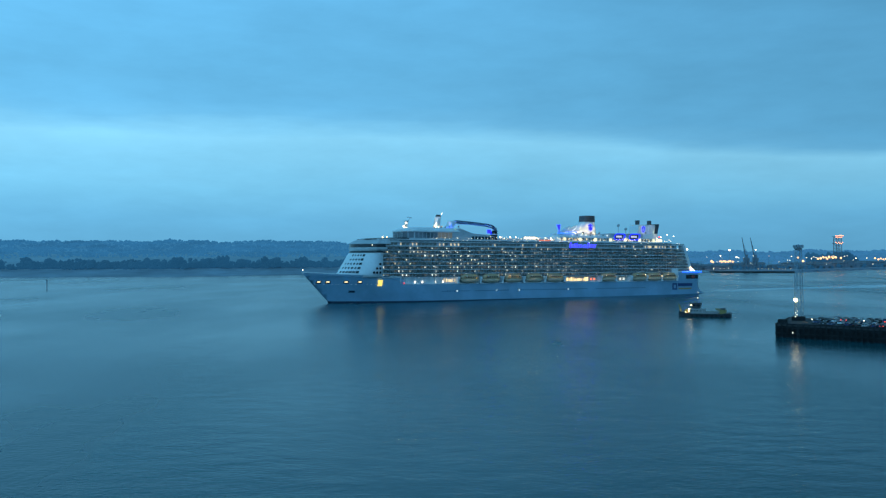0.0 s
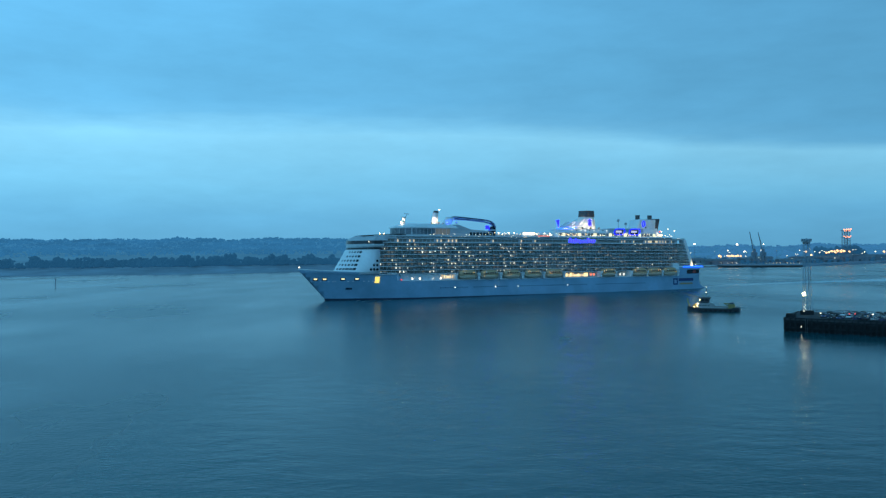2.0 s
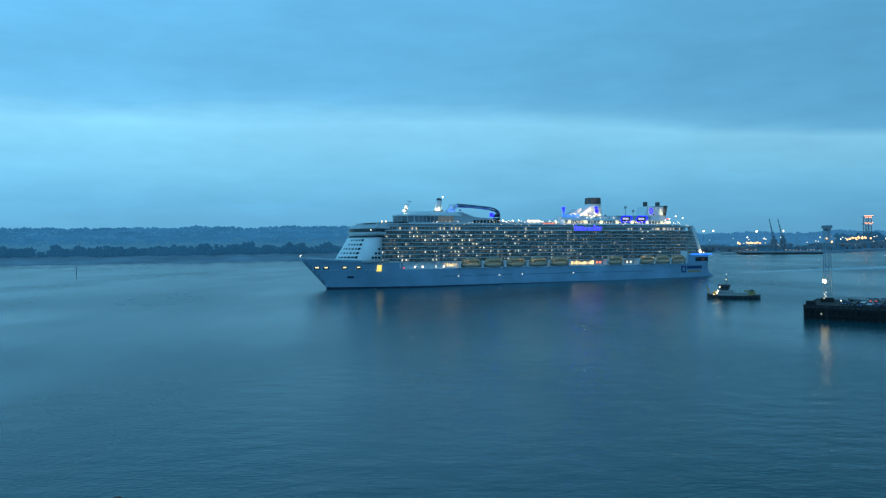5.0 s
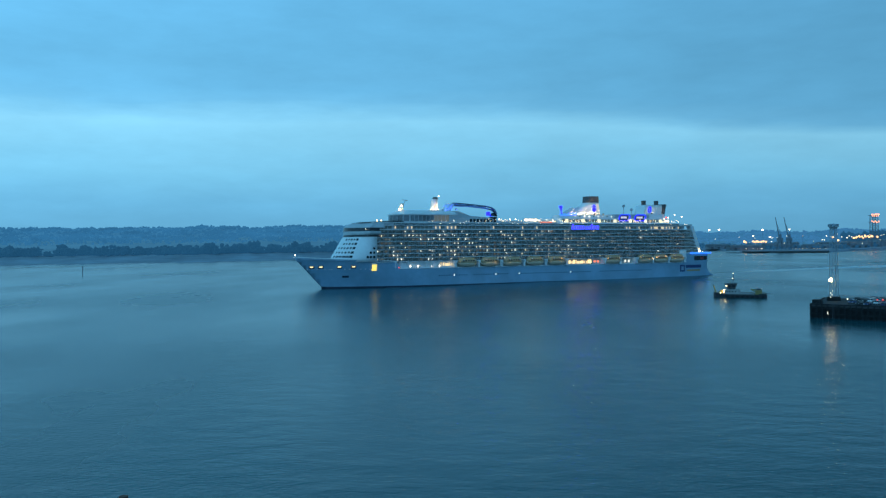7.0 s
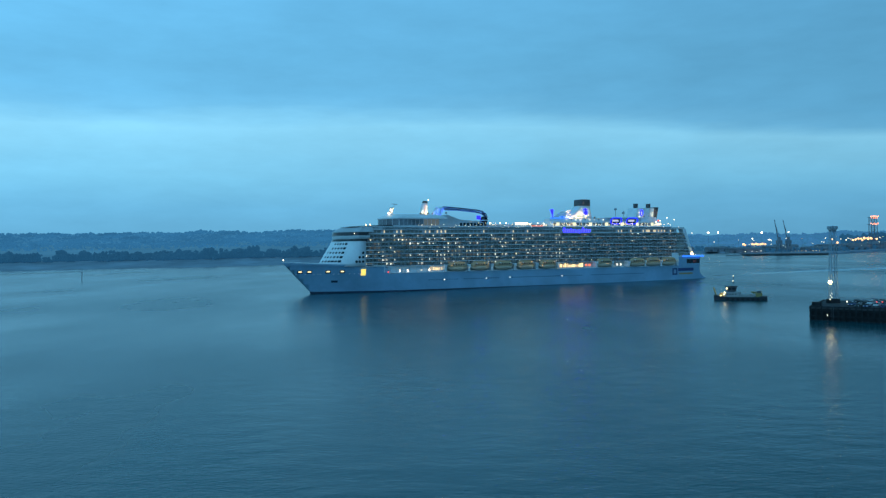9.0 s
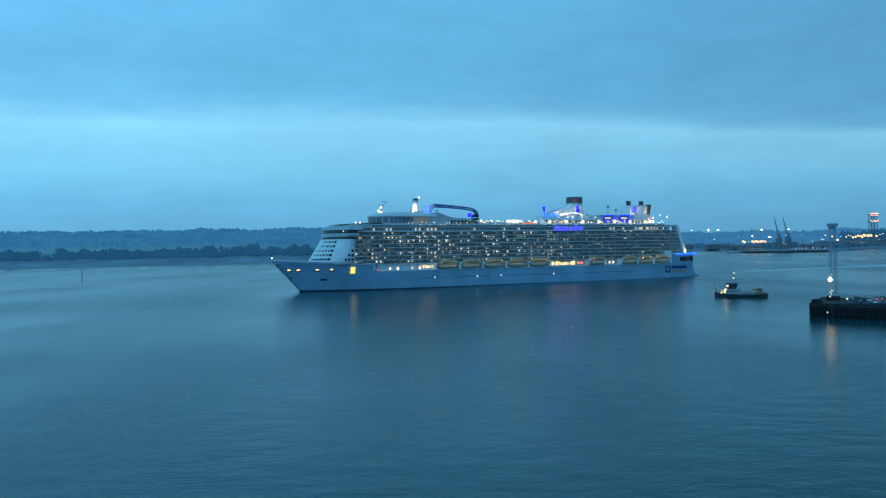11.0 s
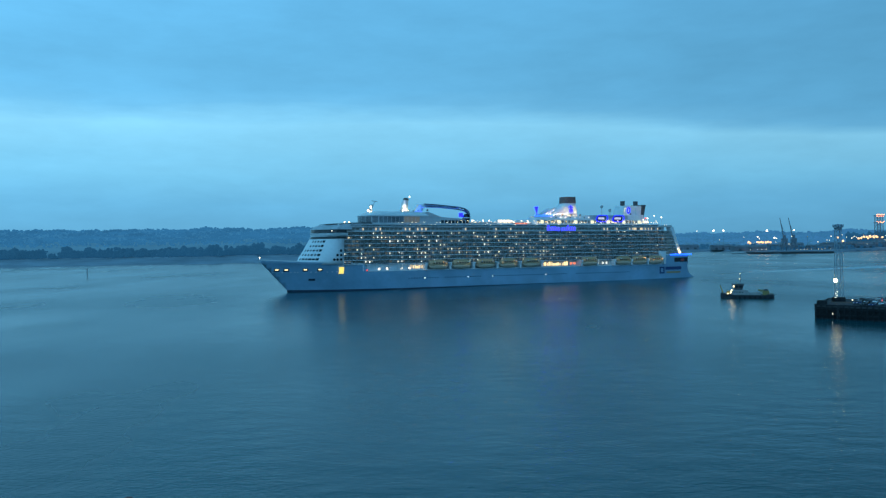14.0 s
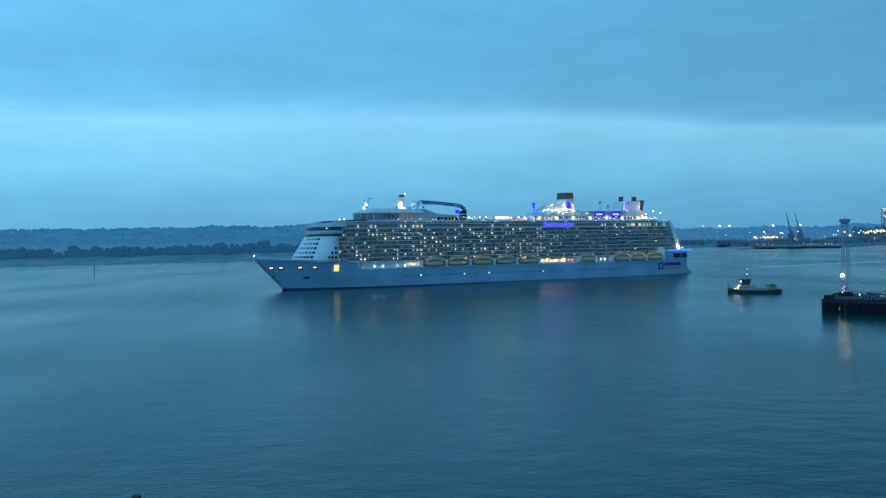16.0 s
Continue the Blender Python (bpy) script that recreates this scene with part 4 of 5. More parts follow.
for j in range(8):
    spart("pool_window", boxed(201 + j * 2.8, 203 + j * 2.8, 12.02, 12.2, 44.2, 46.4), M_GLASS)
    spart("pool_window", boxed(201 + j * 2.8, 203 + j * 2.8, -12.2, -12.02, 44.2, 46.4), M_GLASS)

# mid deck floodlights
flood = spart("deck_floodlight", ball(bmesh.new(), (0, 0, 0), 0.42, 2), M_BRIGHT, "bright white deck floodlight")
flood.matrix_basis = pose(196.9, 10, 46.4)
for x, z in ((188.2, 46.4), (183.2, 46.4), (175, 46.0), (173, 46.2), (170.5, 46.2), (168.6, 46.0), (166.4, 46.2), (162.6, 45.6), (155.9, 46.2), (150.6, 46.2), (144.8, 46.6), (38.5, 48.6), (31.7, 50.8), (24.3, 49.4), (43, 47.4), (47, 46.0), (150, 45.2), (52, 46.2)):
    again(flood, pose(x, 10, z))
bm = bmesh.new()
for x in (188.2, 183.2, 173, 166.4, 155.9, 150.6, 144.8, 196.9, 31.7, 24.3, 38.5, 175, 170.5, 168.6, 162.6, 43, 47, 52, 150):
    rod(bm, (x, 10, 43.6), (x, 10, {31.7: 50.6, 24.3: 49.2, 38.5: 48.4}.get(x, 45.9)), 0.1, sides=5)
spart("lamp_post", bm, M_WHITE)
spark = spart("deck_lamp", ball(bmesh.new(), (0, 0, 0), 0.22, 1), M_GLOW, "small warm deck lamp")
spark.matrix_basis = pose(120, 15.3, 45.4)
rng = random.Random(17)
for j in range(80):
    x = rng.uniform(32, 215)
    again(spark, pose(x, rng.uniform(15.3, 17.5), 44.6 + rng.choice((0.2, 0.8, 1.5))))
spart("mid_house", boxed(142, 198, -9, 9, 43.6, 45.4, bevel=0.2), M_GREY, "low grey deckhouse")
for j in range(6):
    spart("bar_light", boxed(164.5 + j * 1.9, 165.7 + j * 1.9, 9.9, 10.1, 45.4, 46.7), M_GLOW, "warm bar light panel")
spart("bar_house", boxed(164, 176, 7.0, 9.9, 43.6, 47.0, bevel=0.15), M_WHITE, "white deck bar")
# the awning's red light is put into its own emission
spart("red_awning", boxed(152, 161, 9.2, 11.5, 43.8, 44.5), mat("red_lit_awning", (0.4, 0.08, 0.05), glow=(1, 0.22, 0.1), power=0.8), "red bar awning, its lit look painted as glow")

# aft houses, funnel and stacks
spart("aft_house", boxed(48, 146, -15, 15, 43.6, 47.6, bevel=0.25), M_WHITE, "white aft deckhouse")
for side in (1, -1):
    for j in range(32):
        spart("aft_house_window", boxed(50 + j * 3.0, 52.2 + j * 3.0, *sorted((side * 14.9, side * 15.08)), 44.3, 46.6), M_CABGLASS if j % 5 else M_OPENING)
spart("funnel_house", boxed(84, 137, -11, 11, 47.6, 50.0, bevel=0.3), M_WHITE, "white deckhouse under the funnel")
spart("sculpture_terrace", boxed(137, 145.2, 3.5, 11, 47.55, 49.9, bevel=0.2), M_WHITE, "white terrace under the blue sculpture")
for j in range(11):
    spart("funnel_house_window", boxed(87 + j * 4.3, 88.2 + j * 4.3, 11.0, 11.15, 48.5, 49.4), M_COLD if j % 3 else M_CABGLASS, "window under the funnel")
bm = bmesh.new()
rings = []
for z, x0, x1, w in ((49.9, 100.5, 133, 6.5), (52.5, 101, 126, 6.3), (55, 101.6, 121, 6.0), (58, 102.2, 116.5, 5.5), (60, 102.8, 114.4, 5.2)):
    cx, hx = (x0 + x1) / 2, (x1 - x0) / 2
    rings.append([(cx + hx * math.copysign(abs(math.cos(a)) ** 0.7, math.cos(a)), w * math.copysign(abs(math.sin(a)) ** 0.7, math.sin(a)), z) for a in [6.2832 * i / 24 for i in range(24)]])
loft(bm, rings)
smooth(spart("funnel", bm, M_WHITE, "floodlit white funnel"))
bm = bmesh.new()
loft(bm, [[(108.2 + hx * math.copysign(abs(math.cos(a)) ** 0.5, math.cos(a)), 5.3 * math.copysign(abs(math.sin(a)) ** 0.5, math.sin(a)), z) for a in [6.2832 * i / 20 for i in range(20)]] for z, hx in ((60, 5.6), (61.2, 5.5), (65.0, 5.1))])
spart("funnel_cap", bm, M_SOOT, "dark sooted funnel cap")
bm = bmesh.new()
prism(bm, [(136, 49.9), (129, 49.9), (121, 56.2), (124, 56.5)], -4.6, -4.0)
prism(bm, [(136, 49.9), (129, 49.9), (121, 56.2), (124, 56.5)], 4.0, 4.6)
spart("funnel_wing", bm, M_WHITE, "white swept funnel wings")
bm = bmesh.new()
rod(bm, (109.4, 5.8, 54.4), (109.4, 6.5, 54.4), 1.8, sides=6)
box(bm, 108.9, 109.9, 5.6, 6.4, 54.6, 58.2)
box(bm, 107.6, 111.2, 5.6, 6.4, 56.6, 57.3)
spart("funnel_emblem", bm, M_SIGN, "plain blue glowing emblem")
for x in (104, 112, 120, 127):
    floodlight(x, 10.4, 50.8, x * 0.7 + 110.5 * 0.3, 5.5, 56.5, 1.15, M_FLOOD, "warm funnel floodlight")
floodlight(134, 10.2, 51.0, 128, 6.6, 53.0, 1.0, M_FLOOD, "warm funnel floodlight")
spart("blue_sculpture", rod(rodded((140, 6, 49.9), (140, 6, 53.0), 0.35), (140, 6, 53.0), (140.5, 6, 57.0), 0.5, 1.4), M_BLUE, "blue lit deck sculpture")
spart("blue_neon_rail", box(boxed(129, 145, 11.0, 11.3, 49.9, 50.5), 126, 137, 11.0, 11.3, 50.9, 51.3), M_CYAN, "light blue neon rail")


def neon_frame(x0, x1, z0, z1, y):
    bm = bmesh.new()
    c = 1.3
    pts = [(x0 + c, z0), (x1 - c, z0), (x1, z0 + c), (x1, z1 - c), (x1 - c, z1), (x0 + c, z1), (x0, z1 - c), (x0, z0 + c)]
    pts = [(xa - 0.32 * (za - z0), za) for xa, za in pts]
    for (xa, za), (xb, zb) in zip(pts, pts[1:] + pts[:1]):
        rod(bm, (xa, y, za), (xb, y, zb), 0.3, sides=6)
    return bm


for x0, x1 in ((82.5, 92.8), (66.9, 77.4)):
    spart("neon_window_frame", neon_frame(x0, x1, 45.8, 50.4, 15.3), M_SIGN, "glowing blue window frame")
    spart("gym_window", boxed(x0 + 1, x1 - 1, 14.9, 15.2, 46.4, 49.8), M_GLASS, "dark window in a blue frame")
    spart("gym_light", boxed(x0 + 2.2, x1 - 2.2, 15.2, 15.26, 47.4, 49.0), mat("dim_white_light", (0.4, 0.4, 0.5), glow=(0.8, 0.75, 0.9), power=0.6), "dim lit interior")
spart("gym_house", boxed(62, 96, -14.9, 14.85, 47.55, 50.6, bevel=0.2), M_GREY, "grey deckhouse with blue framed windows")
# stack block
spart("stack_base", boxed(40.5, 69, -7.5, 7.5, 46.8, 51.4, bevel=0.3), M_WHITE, "white base of the stacks")
for x0, x1, x2, x3 in ((51.5, 60.8, 51.8, 58.2), (41.2, 47.2, 41.6, 47.0)):
    bm = bmesh.new()
    loft(bm, [[(a, -6.5, z), (b, -6.5, z), (b, 6.5, z), (a, 6.5, z)] for z, a, b in ((51.2, x0, x1), (55, x0 * 0.5 + x2 * 0.5, x1 * 0.5 + x3 * 0.5), (58.8, x2, x3))])
    bmesh.ops.bevel(bm, geom=bm.edges[:], offset=0.25, segments=2, affect="EDGES")
    spart("stack_casing", bm, M_WHITE, "white floodlit stack casing")
spart("stack_link", boxed(46, 52, -5, 5.6, 51.2, 58.2, bevel=0.2), M_WHITE, "grey wall between the stacks")
for x in (55.4, 42.5):
    spart("exhaust_funnel", rodded((x, 0, 58), (x, 0, 62.6), 1.7, 1.9, 14), M_SOOT, "dark round exhaust funnel")
bm = bmesh.new()
prism(bm, [(40.6, 46.9), (43, 46.9), (41.6, 59.5), (37.6, 59.5)], -6.9, 6.9)
spart("stack_fin", bm, M_STEELDARK, "dark slanted fin")
bm = bmesh.new()
ring = [(54.8 + 1.25 * math.cos(k * 0.5236) - 0.25 * math.sin(k * 0.5236), 55.0 + 2.2 * math.sin(k * 0.5236)) for k in range(12)]
for (xa, za), (xb, zb) in zip(ring, ring[1:] + ring[:1]):
    rod(bm, (xa, 6.75, za), (xb, 6.75, zb), 0.45, sides=6)
spart("stack_emblem", bm, M_SIGN, "plain blue glowing oval emblem")
for x in (57.5, 45.0):
    floodlight(x - 2.0, 10.2, 51.9, x - 2.5, 6.5, 56, 0.9, M_FLOOD, "warm stack floodlight")
spart("aft_bar", boxed(40, 60, 8, 13, 43.6, 46.8, bevel=0.2), M_WHITE, "white aft bar")
V_W = []
for x in (50, 52.5, 55, 57.5, 40.5, 43):
    slab(V_W, x, x + 1.8, 13.0, 13.15, 45.0, 46.2)
each("aft_bar_light", V_W, M_GLOW, "warm lit aft bar")
spart("red_deck_lamp", ball(bmesh.new(), (40.5, 10, 48.6), 0.7), M_RED, "red deck lamp")
for x, z in ((75.8, 58), (67.9, 55.2)):
    spart("radome_mast", ball(rodded((x, 0, 47.5), (x, 0, z), 0.2), (x, 0, z), 1.2, 2), M_GREY, "grey satellite dome on a mast")
# stern fins
for side in (1, -1):
    bm = bmesh.new()
    prism(bm, [(13.4, 20.1), (16.8, 20.1), (24.6, 41.4), (21.8, 41.4)], *sorted((side * 15.5, side * 20.75)))
    spart("stern_fin", bm, M_WHITE, "white slanted stern fin")
    spart("stern_fin_lamp", boxed(15.5, 16.1, *sorted((side * 20.8, side * 21.1)), 20.6, 23.0), M_GLOW, "warm lamp at the foot of the stern fin")
# ship's name as plain glowing bars
rng = random.Random(4)
x = 140.5
for k, (w, h) in enumerate(((2.4, 3.6), (1.4, 2.4), (1.4, 2.6), (1.5, 3.0), (1.4, 2.3), (1.7, 2.3), (0.9, 1.8), (1.0, 2.2), (0.8, 1.6), (2.2, 3.6), (1.6, 2.4), (1.6, 2.4), (1.6, 2.5))):
    spart("name_bar", prism(bmesh.new(), [(x, 38.9), (x - w * 0.42, 38.9), (x - w * 0.42 - 0.6, 38.9 + h), (x - 0.6, 38.9 + h)], 20.8, 21.0), M_NAME, "plain glowing blue lettering bar")
    x -= w * 0.8 + 0.72 + (0.8 if k in (5, 8) else 0.0) - 0.1
spart("name_board", boxed(114, 142, 20.5, 20.78, 38.4, 41.6), M_CABIN, "dark board behind the lettering")

# ---- work tug ----
tug = thing("tug_boat", pose(134.5, 426, -0.5, 0, 0, 156.5), "black hulled work tug with lit wheelhouse on the water", "boat")
bm = bmesh.new()
rings = []
for x in (-12.8, -12.2, -9.2, -8.8, 0, 6, 9.5, 11.6, 12.8):
    k = 1.0 if x < 5 else max(0.12, (1 - ((x - 5) / 7.9) ** 2.2) ** 0.6)
    top = 2.6 if x < -9 else 2.0 if x < 4 else 2.0 + 0.14 * (x - 4)
    rings.append([(x, -3.9 * k, top), (x, -3.7 * k, 0.2), (x, -2.6 * k, -1.5), (x, 2.6 * k, -1.5), (x, 3.7 * k, 0.2), (x, 3.9 * k, top)])
loft(bm, rings)
part("hull", bm, M_TUGHULL, tug)
for x in np.arange(-11, 6, 2.4):
    for s in (1, -1):
        part("tyre_fender", rodded((x, s * 3.8, 1.1), (x, s * 4.2, 1.1), 0.65, sides=12), M_TYRE, tug, "black tyre fender")
part("bulwark", box(boxed(-12.5, 5, 3.7, 3.95, 1.9, 2.3), -12.5, 5, -3.95, -3.7, 1.9, 2.3), M_TUGHULL, tug)
bm = bmesh.new()
prism(bm, [(0.6, 2.0), (7.2, 2.0), (7.0, 4.2), (6.4, 4.7), (1.6, 4.7), (1.1, 4.2)], -2.6, 2.6)
house = part("deckhouse", bm, M_TUGWHITE, tug, "pale sloping deckhouse")
for x in (2.0, 3.4, 4.8, 6.0):
    for y in (2.62, -2.62):
        part("porthole", rodded((x, y - 0.04, 3.6), (x, y + 0.04, 3.6), 0.3, sides=12), M_GLASS, house)
part("inner_bulwark", box(boxed(-6.6, 0.6, 3.35, 3.5, 1.9, 3.1, bevel=0.04), -6.6, 0.6, -3.5, -3.35, 1.9, 3.1), M_TUGWHITE, tug, "pale inner bulwark of the work deck")
part("rail", rod(rod(rod(bmesh.new(), (-12, 3.8, 3.4), (-3, 3.8, 3.4), 0.05), (-12, 3.8, 2.7), (-12, 3.8, 3.4), 0.05), (-7, 3.8, 2.7), (-7, 3.8, 3.4), 0.05), M_YELLOW, tug)
part("wheelhouse_roof", boxed(1.2, 7.0, -2.4, 2.4, 7.4, 7.65, bevel=0.08), M_STEELDARK, tug, "dark wheelhouse roof")
part("radar", rod(boxed(2.6, 3.8, -0.9, 0.9, 8.6, 8.8), (3.2, 0, 7.6), (3.2, 0, 8.6), 0.2), M_TUGWHITE, tug, "white radar scanner")
part("fire_monitor", rod(rodded((4.6, 0.9, 7.6), (4.6, 0.9, 8.3), 0.12), (4.6, 0.9, 8.3), (5.5, 0.9, 8.8), 0.12), M_YELLOW, tug, "yellow fire monitor")
wh = part("wheelhouse", loft(bmesh.new(), [[(x0, -w, z), (x1, -w, z), (x1, w, z), (x0, w, z)] for z, x0, x1, w in ((4.6, 2.4, 6.0, 1.8), (5.6, 2.0, 6.4, 2.0), (7.4, 1.4, 6.9, 2.2))]), M_STEELDARK, tug, "dark wheelhouse with outward leaning windows")
for x0, x1, y in ((2.1, 3.9, 2.14), (4.2, 6.0, 2.14), (2.1, 3.9, -2.14), (4.2, 6.0, -2.14)):
    part("window", boxed(x0, x1, y - 0.05, y + 0.05, 5.8, 6.9), M_GLASS, wh)
part("mast", rod(rod(rodded((3.2, 0, 7.4), (3.2, 0, 12.6), 0.16), (2.2, 0, 9.6), (4.2, 0, 9.6), 0.08), (3.2, -1, 11), (3.2, 1, 11), 0.08), M_STEELDARK, tug, "dark mast")
part("funnel", boxed(-0.4, 1.2, -1.4, 1.4, 1.9, 4.6, bevel=0.2), M_TUGWHITE, tug)
part("masthead_lamp", ball(bmesh.new(), (3.2, 0, 12.8), 0.2), M_LAMP, tug)
part("masthead_lamp", ball(bmesh.new(), (3.4, 0.3, 10.2), 0.22), M_LAMP, tug)
M_TUGLAMP = mat("tug_deck_light", (0.8, 0.7, 0.5), glow=(1.0, 0.70, 0.30), power=32)
part("deck_light", boxed(6.92, 7.02, -1.2, 1.2, 6.9, 7.4), M_TUGLAMP, tug, "bright warm deck light")
part("light_hood", box(box(boxed(6.85, 7.35, -1.4, 1.4, 7.42, 7.52), 6.9, 7.35, 1.22, 1.32, 6.8, 7.42), 6.9, 7.35, -1.32, -1.22, 6.8, 7.42), M_STEELDARK, tug)
part("light_hood", box(box(boxed(7.0, 7.5, -2.0, 2.5, 4.12, 4.22), 7.0, 7.5, 2.32, 2.42, 3.4, 4.12), 7.0, 7.5, -1.95, -1.85, 3.4, 4.12), M_STEELDARK, tug)
part("deck_light", boxed(7.2, 7.28, -1.8, 2.3, 3.6, 4.1), M_TUGLAMP, tug, "bright warm deck light")
for lx, ly, lz, lr in ((7.35, 2.5, 4.5, 0.3), (7.7, 1.6, 3.4, 0.26), (9.2, 2.6, 2.9, 0.2)):
    part("work_lamp", ball(bmesh.new(), (lx, ly, lz), lr, 2), mat("tug_work_lamp", (0.8, 0.7, 0.5), glow=(1.0, 0.74, 0.36), power=9), tug, "warm work lamp")
    part("lamp_post", rodded((lx - 0.2, ly, 1.9), (lx - 0.2, ly, lz), 0.06, sides=6), M_STEELDARK, tug)
part("side_light", boxed(6.1, 6.6, 2.1, 2.26, 6.2, 6.8), mat("tug_side_light", (0.8, 0.7, 0.5), glow=(1.0, 0.75, 0.36), power=6), tug, "warm side light")
bm = bmesh.new()
rod(bm, (11.5, -1.6, 2.4), (12.9, -1.0, 6.8), 0.2)
rod(bm, (11.5, 1.6, 2.4), (12.9, 1.0, 6.8), 0.2)
rod(bm, (12.9, -1.0, 6.8), (12.9, 1.0, 6.8), 0.2)
part("a_frame", bm, M_YELLOW, tug, "yellow bow A-frame")
part("winch", rod(boxed(8.2, 10.0, -1.2, 1.2, 2.4, 3.4), (9.1, -1.3, 3.6), (9.1, 1.3, 3.6), 0.7), M_YELLOW, tug, "yellow winch")
part("deck_crane", rod(rod(rodded((-8.6, 0, 2), (-8.6, 0, 4.4), 0.5), (-8.6, 0, 4.4), (-5.2, 0.6, 4.7), 0.28), (-5.2, 0.6, 4.7), (-7.6, 0.9, 3.4), 0.22), M_YELLOW, tug, "folded yellow deck crane")
part("deck_box", boxed(-10.4, -7.4, -2.4, 2.4, 2.0, 4.3, bevel=0.1), M_YELLOW, tug, "yellow deck locker")
part("deck_box", boxed(-9.9, -8.0, -1.6, 2.0, 4.3, 5.1, bevel=0.1), M_STEELDARK, tug, "dark deck machine")

# ---- pier with parked cars and its light mast ----
PU, PV = Vector((0.733, -0.680, 0)), Vector((0.5, 0.866, 0))
PO = Vector((126, 315, 0))


def on_pier(s, w, z=5.0):
    return PO + PU * s + PV * w + Vector((0, 0, z))


PIER_LONG, PIER_WIDE = 120, 40
pier = thing("pier", pose(0, 0, 0), "dark timber faced pier with car park on top", "pier", kind="structure")


def pier_block(bm, s0, s1, w0, w1, z0, z1):
    vs = [bm.verts.new(on_pier(s, w, z)) for z in (z0, z1) for s, w in ((s0, w0), (s1, w0), (s1, w1), (s0, w1))]
    for f in ((0, 3, 2, 1), (4, 5, 6, 7), (0, 1, 5, 4), (1, 2, 6, 5), (2, 3, 7, 6), (3, 0, 4, 7)):
        bm.faces.new([vs[i] for i in f])
    bmesh.ops.recalc_face_normals(bm, faces=bm.faces)
    return bm


part("core", pier_block(bmesh.new(), 0.6, PIER_LONG, 0.6, PIER_WIDE, -3, 4.3), M_PILE, pier, "black wet pier wall")
part("deck", pier_block(bmesh.new(), 0, PIER_LONG, 0, PIER_WIDE, 4.3, 5.0), M_PIERTOP, pier, "wet asphalt pier deck")
fender = None
for i in range(60):
    p = on_pier(0.5 + i * 2.0, 0.25, 0)
    m = pose(p.x, p.y, 0)
    if fender is None:
        fender = part("fender_pile", rodded((0, 0, -3), (0, 0, 5.3), 0.38, 0.34, 8), M_PILE, pier, "black timber fender pile", m)
    else:
        again(fender, m)
for i in range(14):
    p = on_pier(0.25, 1.5 + i * 2.8, 0)
    again(fender, pose(p.x, p.y, 0))
for z in (1.4, 3.4):
    part("waling", pier_block(bmesh.new(), 0, PIER_LONG, -0.25, 0.1, z, z + 0.4), M_PILE, pier, "horizontal timber waling")
part("kerb", pier_block(bmesh.new(), 0, PIER_LONG, 0.1, 0.6, 5.0, 5.35), M_PILE, pier, "black timber edge kerb")
part("end_hut", pier_block(bmesh.new(), 0.8, 4.2, 1.0, 4.0, 5.0, 6.7), M_PILE, pier, "dark hut on the pier's corner")
post_p = None
for w in (0.8, PIER_WIDE - 0.4):
    for i in range(44):
        p = on_pier(5 + i * 2.6, w, 5.0)
        if post_p is None:
            post_p = part("rail_post", rodded((0, 0, 0), (0, 0, 1.15), 0.07, sides=6), M_STEELDARK, pier, m=pose(*p))
        else:
            again(post_p, pose(*p))
    for h in (0.6, 1.1):
        part("rail", rodded(on_pier(5, w, 5 + h), on_pier(119, w, 5 + h), 0.05, sides=6), M_STEELDARK, pier)
part("ladder", rod(rod(bmesh.new(), on_pier(8.2, -0.4, 0), on_pier(8.2, -0.4, 5.4), 0.06), on_pier(8.8, -0.4, 0), on_pier(8.8, -0.4, 5.4), 0.06), M_STEELDARK, pier, "dark steel ladder")

# short upright glowing strip set on the pier's face
part("wall_lamp", boxed(-0.04, 0.04, -0.04, 0.04, 1.8, 2.5), M_LAMP, pier, "small white glowing strip on the pier wall", Matrix.Translation(on_pier(6.6, -0.45, 0)))

mast = thing("light_mast", pose(142.3, 331.9, 5.0), "tall grey lattice light mast on the pier", "mast")
for a in range(4):
    x, y = (1, 1, -1, -1)[a] * 1.25, (1, -1, -1, 1)[a] * 1.25
    part("leg", rodded((x, y, 0), (x * 0.72, y * 0.72, 28.5), 0.14, sides=6), M_MASTGREY, mast, "grey steel leg")
bm = bmesh.new()
for i in range(14):
    z0, z1 = i * 2.04, (i + 1) * 2.04
    k0, k1 = 1.25 - 0.35 * i / 14, 1.25 - 0.35 * (i + 1) / 14
    c0 = [(k0, k0, z0), (k0, -k0, z0), (-k0, -k0, z0), (-k0, k0, z0)]
    c1 = [(k1, k1, z1), (k1, -k1, z1), (-k1, -k1, z1), (-k1, k1, z1)]
    for a in range(4):
        rod(bm, c0[a], c1[(a + 1) % 4], 0.055, sides=5)
        rod(bm, c1[a], c1[(a + 1) % 4], 0.055, sides=5)
part("bracing", bm, M_MASTGREY, mast, "grey steel bracing")
part("platform", rodded((0, 0, 28.0), (0, 0, 28.9), 1.1, 1.7, 18), M_MASTGREY, mast, "dark round lamp platform")
for i in range(12):
    a = 6.2832 * i / 12
    part("unlit_floodlight", boxed(-0.3, 0.3, -0.25, 0.25, 29.0, 30.1, bevel=0.05), M_MASTGREY, mast, "unlit floodlight", pose(1.7 * math.cos(a), 1.7 * math.sin(a), 0, 0, 0, math.degrees(a) + 90))
part("cap_rail", rodded((0, 0, 28.9), (0, 0, 30.3), 0.5, 0.3, 12), M_MASTGREY, mast)
part("bracket", rodded((-0.9, -0.6, 8.0), (-1.9, -1.4, 8.1), 0.09), M_STEELDARK, mast)
part("lit_floodlight", ball(bmesh.new(), (-1.9, -1.5, 8.2), 0.7, 3), M_PIERLAMP, mast, "bright warm round floodlight")
